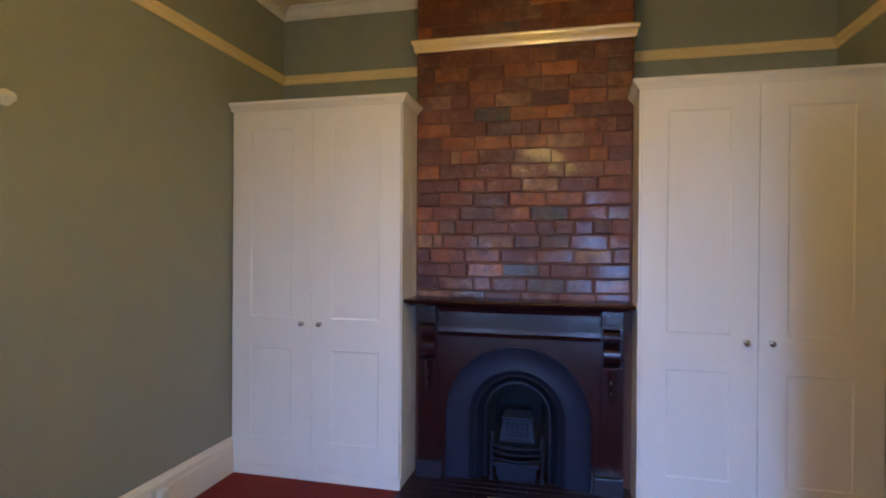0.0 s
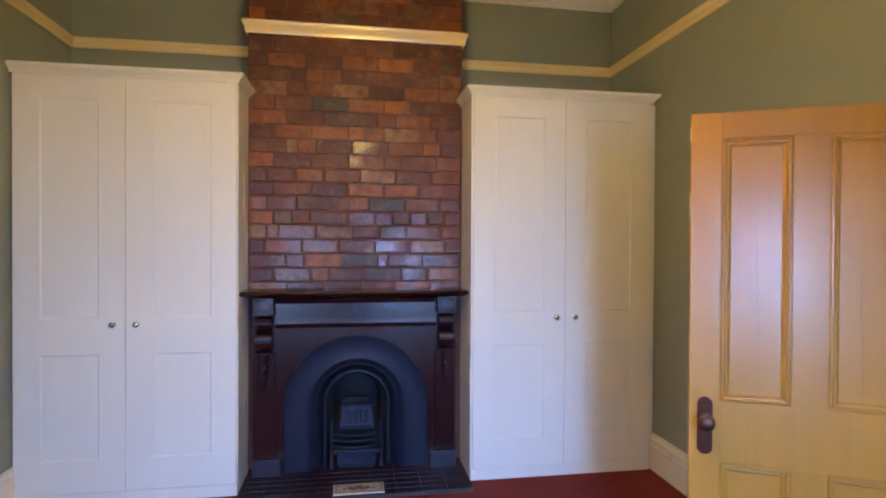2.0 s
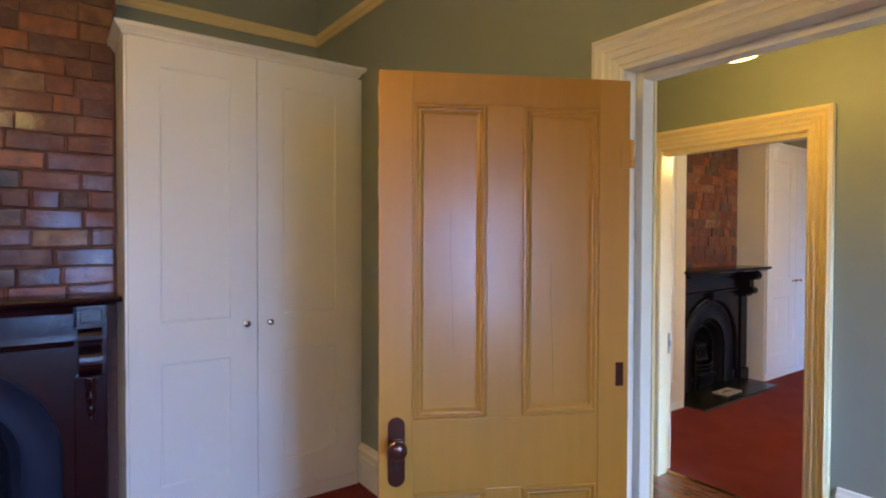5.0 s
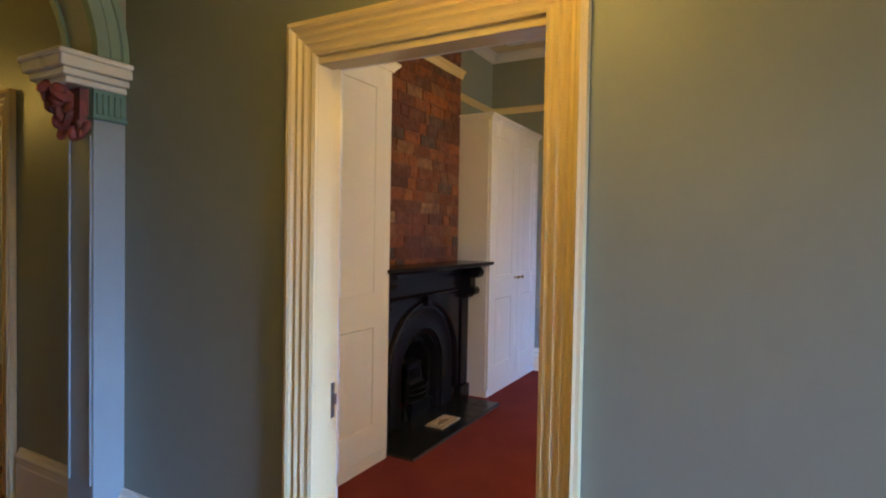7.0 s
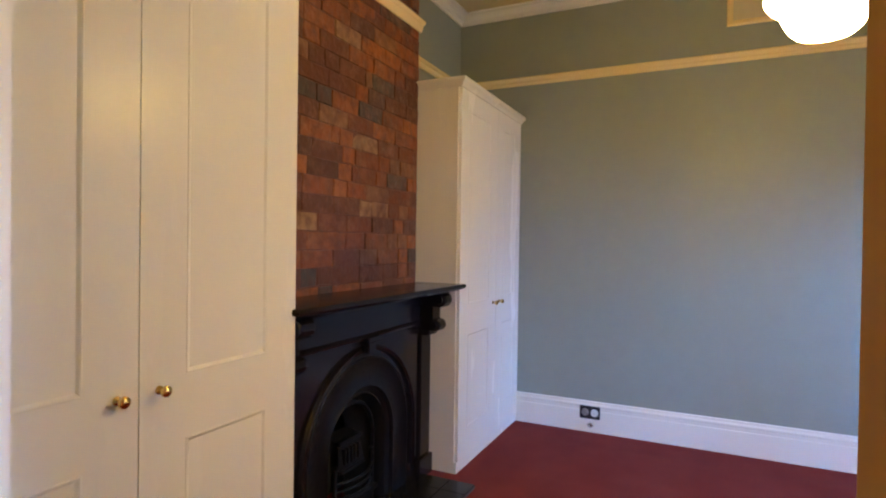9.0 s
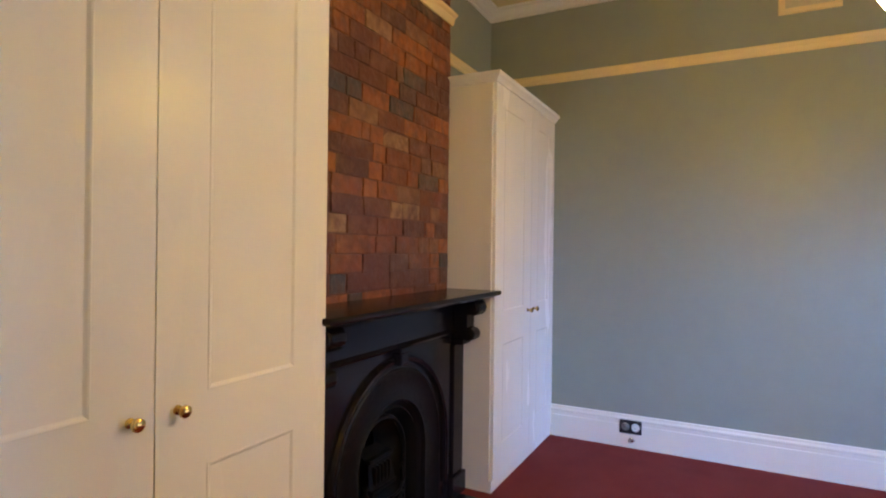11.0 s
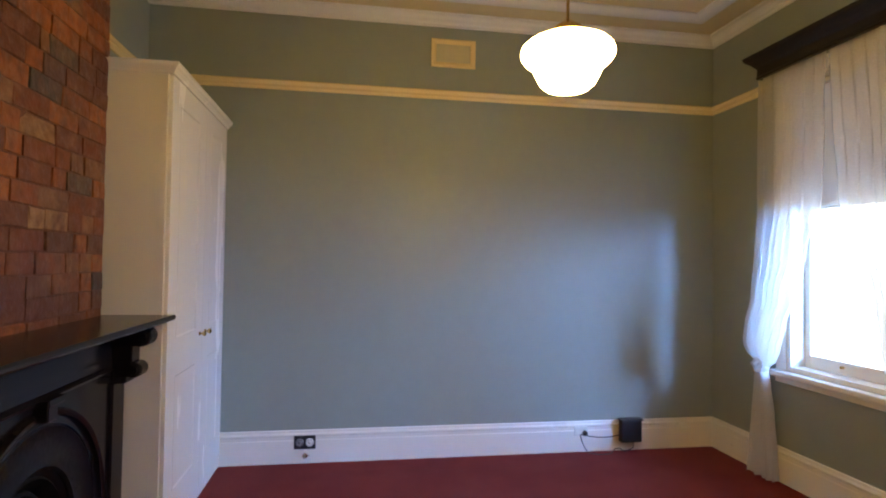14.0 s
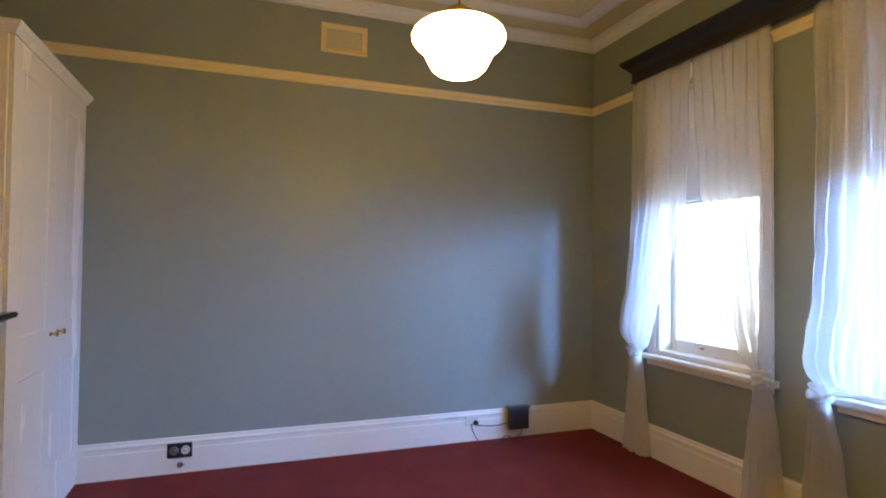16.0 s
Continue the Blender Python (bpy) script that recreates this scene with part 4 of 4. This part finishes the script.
# ---- hearths ----
def hearth(x0, x1, y0, y1, size, mat, label):
    ob = thing("hearth", pose(x0, y0, 0), label, "hearth")
    part("bed", boxes((0, x1 - x0, 0, y1 - y0, 0.0, 0.016)), GROUT, ob)
    nx, ny = round((x1 - x0) / size[0]), round((y1 - y0) / size[1])
    w, d = (x1 - x0) / nx, (y1 - y0) / ny
    data = None
    for i in range(nx):
        for j in range(ny):
            if data is None:
                first = part("tile", boxes((-w / 2 + 0.002, w / 2 - 0.002, -d / 2 + 0.002, d / 2 - 0.002, 0.014, 0.022), bevel=0.0015), mat, ob)
                data = first.data
                first.location = (w * (i + 0.5), d * (j + 0.5), 0)
            else:
                o = new("tile", data)
                o.parent = ob
                o.location = (w * (i + 0.5), d * (j + 0.5), 0)
    return ob


hearth(A_BREAST[0] + 0.01, A_BREAST[1] - 0.01, 3.49, A_BREAST[2] - 0.001, (0.15, 0.075), HEARTH_TILE, "glossy dark red tiled hearth")
hearth(B_BREAST[0] + 0.01, 6.53, 3.15, B_BREAST[2] - 0.001, (0.15, 0.15), BLACK_TILE, "glossy black tiled hearth")


def picture_plaque(m, w, d, label):
    ob = thing("picture_tile", m, label, "tile")
    part("tile", boxes((-w / 2, w / 2, -d / 2, d / 2, 0.0, 0.012), bevel=0.003), PICTURE_TILE, ob)
    bm = sweep(bmesh.new(), [(-w / 2 + 0.015, -d / 2 + 0.015), (w / 2 - 0.015, -d / 2 + 0.015), (w / 2 - 0.015, d / 2 - 0.015), (-w / 2 + 0.015, d / 2 - 0.015)],
               [(0.0, 0.0115), (0.0, 0.0132), (0.006, 0.0132), (0.006, 0.0115)], flat, closed=True)
    part("border", bm, TILE_MOTIF, ob, "thin dark printed border")
    bm = bmesh.new()
    for x, y, r in ((-0.05, 0.0, 0.022), (0.0, 0.012, 0.028), (0.05, 0.0, 0.022), (-0.09, -0.01, 0.012), (0.09, -0.01, 0.012), (0.025, -0.02, 0.014), (-0.025, -0.02, 0.014)):
        lathe(bm, [(0.0, 0.0115), (r, 0.0115), (r * 0.9, 0.0130), (0.0, 0.0136)], 12, Matrix.Translation((x * w / 0.32, y * d / 0.16, 0)))
    part("motif", bm, TILE_MOTIF, ob, "faded floral motif")
    return ob


picture_plaque(pose(0.130, 3.567, 0.0225), 0.305, 0.135, "pale patterned ceramic tile lying on the hearth")
picture_plaque(pose(5.838, 3.315, 0.0225), 0.29, 0.145, "pale floral ceramic tile lying on the black hearth")


# ---- pendant lamps ----
def pendant(x, y, bottom):
    ob = thing("pendant_lamp", pose(x, y, bottom), "lit white opal schoolhouse glass pendant on a brass stem", "pendant lamp", "opal glass pendants")
    shape = ((0.0, 0.0), (0.06, 0.003), (0.095, 0.012), (0.120, 0.034), (0.139, 0.068), (0.152, 0.098), (0.158, 0.109), (0.168, 0.115), (0.190, 0.132), (0.203, 0.151), (0.206, 0.168),
             (0.198, 0.189), (0.176, 0.208), (0.133, 0.228), (0.085, 0.245), (0.06, 0.255))
    part("globe", lathe(bmesh.new(), [(a * 0.88, b * 0.9) for a, b in shape], 48), OPAL, ob, "glowing opal glass globe", smooth=True)
    part("fitter", lathe(bmesh.new(), [(0.0, 0.227), (0.058, 0.227), (0.060, 0.234), (0.056, 0.250), (0.032, 0.268), (0.012, 0.281), (0.0, 0.281)], 32), BRASS, ob, "brass fitter", smooth=True)
    part("stem", tube(bmesh.new(), [(0, 0, 0.275), (0, 0, TOP - bottom - 0.02)], 0.006, 10), BRASS, ob, "thin brass stem")
    part("ceiling_rose", lathe(bmesh.new(), [(0.0, TOP - bottom - 0.05), (0.02, TOP - bottom - 0.05), (0.05, TOP - bottom - 0.02), (0.06, TOP - bottom - 0.001), (0.0, TOP - bottom - 0.001)], 24), BRASS, ob, smooth=True)
    return ob


lamp = pendant(5.665, 1.577, 2.170)
for x, y in ((0.15, 1.85), (2.925, 1.825), (2.925, 6.2), (4.95, 6.4)):
    twin = copy_thing(lamp, pose(x, y, 2.30 if x < 1 else 2.263))
    if x < 3:
        for piece in twin.children:
            if piece.name.startswith("globe"):
                piece.data = piece.data.copy()
                piece.data.materials[0] = OPAL_DIM if x > 2 else OPAL_SOFT


# ---- sash windows ----
def sash_window(cx):
    """A double-hung window in the south wall; local origin on the wall face at floor level."""
    ob = new("window")
    ob.matrix_world = pose(cx, S, 0)
    w = 0.46
    part("window_frame", boxes((-w, -w + 0.035, -0.30, -0.002, SILL, HEAD), (w - 0.035, w, -0.30, -0.002, SILL, HEAD), (-w + 0.035, w - 0.035, -0.30, -0.002, HEAD - 0.035, HEAD), (-w + 0.035, w - 0.035, -0.30, -0.002, SILL, SILL + 0.03)), TRIM, ob)
    for nm, z0, z1, y, low in (("sash_upper", 1.90, HEAD - 0.036, -0.20, 0.04), ("sash_lower", SILL + 0.031, 1.955, -0.15, 0.085)):
        x = w - 0.036
        s = part(nm, boxes((-x, -x + 0.045, y, y + 0.035, z0, z1), (x - 0.045, x, y, y + 0.035, z0, z1), (-x + 0.045, x - 0.045, y, y + 0.035, z0, z0 + low), (-x + 0.045, x - 0.045, y, y + 0.035, z1 - 0.04, z1), bevel=0.002), TRIM, ob, "white painted sash")
        pane = part("pane", boxes((-x + 0.04, x - 0.04, y + 0.014, y + 0.018, z0 + low - 0.005, z1 - 0.035)), GLASS, s, "clear glass pane")
        pane.visible_shadow = False
        if nm == "sash_lower":
            part("sash_lift", lathe(bmesh.new(), [(0.0, 0.0), (0.010, 0.0), (0.005, 0.008), (0.011, 0.018), (0.0, 0.024)], 12, Matrix.Translation((0.12, y + 0.035, z0 + 0.05)) @ pose(0, 0, 0, -90)), BRASS, s, smooth=True)
    sill = boxes((-w - 0.10, w + 0.10, -0.115, 0.065, SILL - 0.045, SILL - 0.003), bevel=0.01)
    box(sill, -w - 0.07, w + 0.07, 0.0005, 0.03, SILL - 0.085, SILL - 0.045, bevel=0.004)
    part("window_sill", sill, TRIM, ob, "white painted window sill with rounded nose")
    bm = bmesh.new()
    prof = [(u * 0.62, h * 0.8) for u, h in ARCHITRAVE]
    sweep(bm, [(-w + 0.006, SILL), (-w + 0.006, HEAD - 0.006), (w - 0.006, HEAD - 0.006), (w - 0.006, SILL)], [(u, h) for u, h in prof], lambda u, v, up: (u, up + 0.0005, v))
    part("architrave", bm, TRIM, ob, "white painted window architrave")
    return ob


def roller_blind(cx):
    ob = thing("roller_blind", pose(cx, S, 0), "beige holland roller blind pulled half down over the window", "blind", "window blinds")
    bm = bmesh.new()
    cols, pts = 24, []
    for i in range(cols + 1):
        x = -0.423 + 0.846 * i / cols
        pts.append((x, 1.925 + 0.014 * abs(math.sin(4 * math.pi * i / cols))))
    for y in (-0.085, -0.083):
        up = [bm.verts.new((x, y, HEAD - 0.04)) for x, z in pts]
        dn = [bm.verts.new((x, y, z)) for x, z in pts]
        for i in range(cols):
            bm.faces.new((up[i], up[i + 1], dn[i + 1], dn[i]))
    part("cloth", bm, BLIND, ob)
    part("roller", tube(bmesh.new(), [(-0.423, -0.085, HEAD - 0.058), (0.423, -0.085, HEAD - 0.058)], 0.022, 14), IVORY, ob)
    part("pull_tab", boxes((-0.035, 0.035, -0.0805, -0.0785, 1.93, 2.01)), BLIND, ob, "small pull tab")
    return ob


def lace_curtain(cx, side, seed, spread=1.0):
    """One tied-back sheer panel; side 1 hangs at the east of the window, -1 at the west."""
    ob = thing("lace_curtain", pose(cx, S + 0.10, 0), "sheer white lace curtain knotted above the sill, tail on the floor", "curtain", "lace curtains")
    rng = random.Random(seed)
    ph, waves = rng.uniform(0, 6), 7
    # height, inner edge, outer edge, pleat depth, push into the room
    rows = [(2.885, 0.00, 0.60, 0.016, 0.0), (2.4, 0.02, 0.60, 0.020, 0.0), (1.95, 0.05, 0.60, 0.022, 0.005), (1.6, 0.19, 0.605, 0.024, 0.015), (1.3, 0.29, 0.615, 0.028, 0.03), (1.08, 0.36, 0.63, 0.034, 0.055),
            (0.96, 0.41, 0.635, 0.038, 0.06), (0.88, 0.46, 0.61, 0.034, 0.05), (0.83, 0.505, 0.575, 0.022, 0.03), (0.78, 0.505, 0.575, 0.022, 0.03), (0.70, 0.49, 0.60, 0.026, 0.02), (0.45, 0.455, 0.625, 0.03, 0.015),
            (0.2, 0.43, 0.645, 0.034, 0.015), (0.03, 0.42, 0.66, 0.036, 0.02)]
    bm = bmesh.new()
    cols, grid = 56, []
    steps = 60
    zs = [rows[0][0] + (rows[-1][0] - rows[0][0]) * i / steps for i in range(steps + 1)]
    for z in zs:
        for a, b in zip(rows, rows[1:]):
            if b[0] <= z <= a[0] + 1e-6:
                f = (a[0] - z) / (a[0] - b[0])
                f = f * f * (3 - 2 * f)
                inner, outer, amp, push = (p + (q - p) * f for p, q in zip(a[1:], b[1:]))
                if z > 0.83:
                    inner *= spread
                break
        line = []
        for i in range(cols + 1):
            u = i / cols
            wob = 0.35 * math.sin(2.1 * z + seed) + 0.25 * noise.noise((u * 3, z * 1.5, seed))
            y = amp * math.sin(2 * math.pi * waves * u + ph + wob * 3) + 0.4 * amp * math.sin(2 * math.pi * 2.6 * u + seed + z) + push
            x = inner + (outer - inner) * u + 0.012 * noise.noise((u * 4, z * 2, seed + 7))
            line.append(bm.verts.new((side * x, y, z)))
        grid.append(line)
    for a, b in zip(grid, grid[1:]):
        for i in range(cols):
            bm.faces.new((a[i], a[i + 1], b[i + 1], b[i]))
    part("cloth", bm, LACE, ob, smooth=True)
    knot = bmesh.new()
    bmesh.ops.create_icosphere(knot, subdivisions=4, radius=1.0)
    for v in knot.verts:
        fold = 1 + 0.42 * noise.noise((v.co.x * 1.6 + seed, v.co.y * 1.6, v.co.z * 2.4)) + 0.20 * math.sin(7 * v.co.z + 3 * v.co.x + seed) * noise.noise(v.co * 2.3)
        v.co = Vector((side * 0.545 + 0.062 * v.co.x * fold, 0.035 + 0.042 * v.co.y * fold, 0.80 + 0.052 * v.co.z * fold))
    part("knot", knot, LACE, ob, "gathered lace knot", smooth=True)
    return ob


for i, (a, b) in enumerate((*B_WINDOWS, *A_WINDOWS)):
    cx = (a + b) / 2
    win = sash_window(cx)
    win.name = "window_%d" % (i + 1)
    tagged(win, "white painted timber sash window, glaring with daylight", "window", kind="structure")
    roller_blind(cx)
    for side in (-1, 1):
        lace_curtain(cx, side, 3 + 2 * i + side, {(1, 1): 0.45, (0, 1): 0.85}.get((i, side), 1.0))


def pelmet(x0, x1):
    ob = thing("pelmet", pose(x0, S, 2.847), "long dark-stained moulded timber pelmet over both windows", "pelmet")
    prof = [(-0.02, 0.0), (0.006, 0.0), (0.010, 0.012), (0.004, 0.022), (0.004, 0.075), (0.012, 0.085), (0.020, 0.092), (0.034, 0.112), (0.058, 0.132), (0.066, 0.142), (0.072, 0.165), (-0.02, 0.165)]
    w = x1 - x0
    bm = sweep(bmesh.new(), [(0, 0.0), (0, 0.135), (w, 0.135), (w, 0.0)], prof, flat)
    part("fascia", bm, PELMET_WOOD, ob)
    part("top_board", boxes((0.02, w - 0.02, 0.001, 0.116, 0.135, 0.155)), PELMET_WOOD, ob)
    return ob


pelmet(4.50, 7.19)


# ---- wall vent ----
vent = thing("wall_vent", pose(BE, 1.645, 3.03, 0, 0, 90), "cream plaster wall vent with a slotted buff grille", "vent")
part("frame", sweep(bmesh.new(), [(-0.176, 0.0), (0.176, 0.0), (0.176, 0.222), (-0.176, 0.222)], [(0.0, 0.0), (0.0, 0.012), (0.012, 0.018), (0.03, 0.012), (0.04, 0.006), (0.04, 0.0)], lambda u, v, up: (u, up, v), closed=True), CREAM, vent)
part("backing", boxes((-0.138, 0.138, 0.001, 0.003, 0.038, 0.184)), BUFF, vent, "buff recess")
for i in range(15):
    x = -0.122 + i * 0.0174
    part("slat", boxes((x - 0.006, x + 0.006, 0.002, 0.009, 0.04, 0.182)), BUFF, vent)


# ---- power points, cable and gas tap on the skirting ----
outlet = thing("power_outlet", pose(BE - 0.0262, 2.725, 0.156, 0, 0, 90), "dark brown double power outlet with two round switches", "power outlet")
part("plate", boxes((-0.078, 0.078, 0.0, 0.009, -0.05, 0.05), bevel=0.003), BAKELITE, outlet)
for x in (-0.036, 0.036):
    part("socket", lathe(bmesh.new(), [(0.0, 0.008), (0.030, 0.008), (0.029, 0.016), (0.022, 0.020), (0.016, 0.014), (0.010, 0.024), (0.0, 0.026)], 24, Matrix.Translation((x, 0, 0)) @ pose(0, 0, 0, -90)), IVORY if x < 0 else STEEL, outlet, "round grey switch", smooth=True)
tap = thing("gas_tap", pose(BE - 0.0262, 2.723, 0.058, 0, 0, 90), "small chrome gas bayonet tap on the skirting", "gas tap")
part("body", tube(bmesh.new(), [(0, 0, 0), (0, 0.04, 0), (0, 0.055, 0.004)], 0.011, 14), CHROME, tap, smooth=True)
part("collar", lathe(bmesh.new(), [(0.0, 0.0), (0.02, 0.0), (0.02, 0.006), (0.012, 0.01), (0.0, 0.01)], 18, pose(0, 0, 0, -90)), CHROME, tap, smooth=True)
part("lever", boxes((-0.035, 0.006, 0.036, 0.044, 0.008, 0.016), bevel=0.002), CHROME, tap)
white_outlet = thing("wall_socket", pose(BE - 0.0262, 0.573, 0.165, 0, 0, 90), "white single power socket on the skirting", "power outlet")
part("plate", boxes((-0.055, 0.055, 0.0, 0.008, -0.036, 0.036), bevel=0.003), IVORY, white_outlet)
part("plug", lathe(bmesh.new(), [(0.0, 0.006), (0.02, 0.006), (0.019, 0.03), (0.010, 0.04), (0.0, 0.04)], 18, Matrix.Translation((-0.03, 0, -0.012)) @ pose(0, 0, 0, -90)), BAKELITE, white_outlet, "black plug", smooth=True)
black_box = thing("black_box", pose(BE - 0.031, 0.168, 0.078, 0, 0, 90), "small black plastic box hung on the skirting", "adapter box")
part("case", boxes((-0.086, 0.086, 0.0, 0.062, 0.0, 0.172), bevel=0.008), BAKELITE, black_box)
part("lid", boxes((-0.094, 0.094, -0.002, 0.070, 0.172, 0.186), bevel=0.004), BAKELITE, black_box)


def cable(points, label):
    bm = tube(bmesh.new(), points, 0.004, 8)
    return tagged(part("cable", bm, BAKELITE, smooth=True), label, "cable")


cable([(BE - 0.068, 0.592, 0.153), (BE - 0.085, 0.560, 0.146), (BE - 0.08, 0.450, 0.128), (BE - 0.07, 0.335, 0.124), (BE - 0.06, 0.256, 0.136)], "black cable from the plug to the black box")
cable([(BE - 0.07, 0.596, 0.150), (BE - 0.075, 0.585, 0.10), (BE - 0.07, 0.560, 0.05), (BE - 0.08, 0.530, 0.006), (BE - 0.12, 0.450, 0.005), (BE - 0.11, 0.360, 0.005), (BE - 0.07, 0.300, 0.03), (BE - 0.06, 0.260, 0.028), (BE - 0.08, 0.220, 0.005), (BE - 0.06, 0.140, 0.03), (BE - 0.045, 0.130, 0.081)],
      "black cable trailing on the carpet to the black box")

# bedroom A: fittings on the west wall
white_point = thing("wall_socket", pose(AW + 0.0262, 2.945, 0.16, 0, 0, -90), "white power socket with a plug on the skirting", "power outlet")
part("plate", boxes((-0.06, 0.06, 0.0, 0.01, -0.04, 0.04), bevel=0.003), IVORY, white_point)
part("plug", boxes((-0.03, 0.03, 0.01, 0.05, -0.03, 0.025), bevel=0.008), IVORY, white_point, "white plug")
wall_knob = thing("wall_hook", pose(AW, 2.094, 2.151, 0, 0, -90), "small round white hook on the wall", "hook")
part("disc", lathe(bmesh.new(), [(0.0, 0.0), (0.035, 0.0), (0.035, 0.008), (0.028, 0.016), (0.012, 0.02), (0.012, 0.03), (0.022, 0.04), (0.0, 0.046)], 24, pose(0, 0, 0, -90)), IVORY, wall_knob, smooth=True)

# ---- hall boards ----
count = 14
pitch = (HE + 0.1 - HW) / count
for i in range(count):
    plank = part("plank", boxes((HW + i * pitch + 0.0012, HW + (i + 1) * pitch - 0.0012, -0.9, 8.2, -0.0118, 0.0)), BOARDS, hall_floor)


# ---- bricks of the two chimney breasts ----
def brickwork(breast, x0, x1, y, back, seed, low, high, pitch_z=0.0895, smeared=2.0):
    """Face bricks in rough courses; the joints above the smeared height are filled almost flush."""
    rng = random.Random(seed)
    shapes = {}

    def shape(length, k, gap):
        key = (round(length, 2), k, gap)
        if key not in shapes:
            bm = bmesh.new()
            h = pitch_z - gap
            bmesh.ops.create_cube(bm, size=1.0, matrix=Matrix.Diagonal((key[0] - gap, 0.03, h, 1)))
            front = [e for e in bm.edges if all(v.co.y < 0 for v in e.verts)]
            bmesh.ops.bevel(bm, geom=front, offset=gap * 0.55, segments=1, affect="EDGES")
            r = random.Random(k * 31 + int(length * 1000))
            for v in bm.verts:
                v.co += Vector((r.uniform(-1, 1) * 0.0036, r.uniform(-1, 1) * 0.0012, r.uniform(-1, 1) * 0.0036))
            bmesh.ops.recalc_face_normals(bm, faces=bm.faces[:])
            me = bpy.data.meshes.new("brick")
            bm.to_mesh(me)
            bm.free()
            me.materials.append(BRICK)
            shapes[key] = me
        return shapes[key]

    row = 0
    z = low
    while z + pitch_z <= high:
        x = x0 + 0.004
        first = True
        while x < x1 - 0.03:
            pick = rng.random()
            length = 0.24 if pick < 0.62 else (0.12 if pick < 0.86 else (0.18 if pick < 0.95 else 0.07))
            if first and row % 2:
                length = rng.choice((0.12, 0.16, 0.10))
            first = False
            if x1 - x - length < 0.06:
                length = x1 - x - 0.004
            ob = new("brick", shape(length, rng.randrange(4), 0.009 if z < smeared else 0.0055))
            ob.parent = breast
            ob.matrix_basis = pose(x + length / 2, y + 0.0085 + rng.uniform(-0.002, 0.002), z + pitch_z / 2 + rng.uniform(-0.0015, 0.0015), rng.uniform(-2.2, 2.2), rng.uniform(-0.7, 0.7), rng.uniform(-2.0, 2.0))
            x += length
        z += pitch_z
        row += 1
    # the returns on both sides, joined
    bm = bmesh.new()
    z = 0.03
    k = 0
    while z + pitch_z <= high:
        for xs in (x0, x1):
            at = y + 0.03
            ln = 0.10 if k % 2 else 0.20
            while at < back - 0.05:
                ln = min(ln, back - at - 0.004)
                box(bm, xs - 0.006, xs + 0.006, at + 0.005, at + ln - 0.005, z + 0.005, z + pitch_z - 0.005)
                at += ln
                ln = 0.24
        z += pitch_z
        k += 1
    tagged(part("side_bricks", bm, BRICK, breast), kind="stuff")


brickwork(breast_a, *A_BREAST, AN, 11, 1.16, TOP, 0.0945)
brickwork(breast_b, *B_BREAST, BN, 23, 1.16, TOP, 0.0895, 1.2)
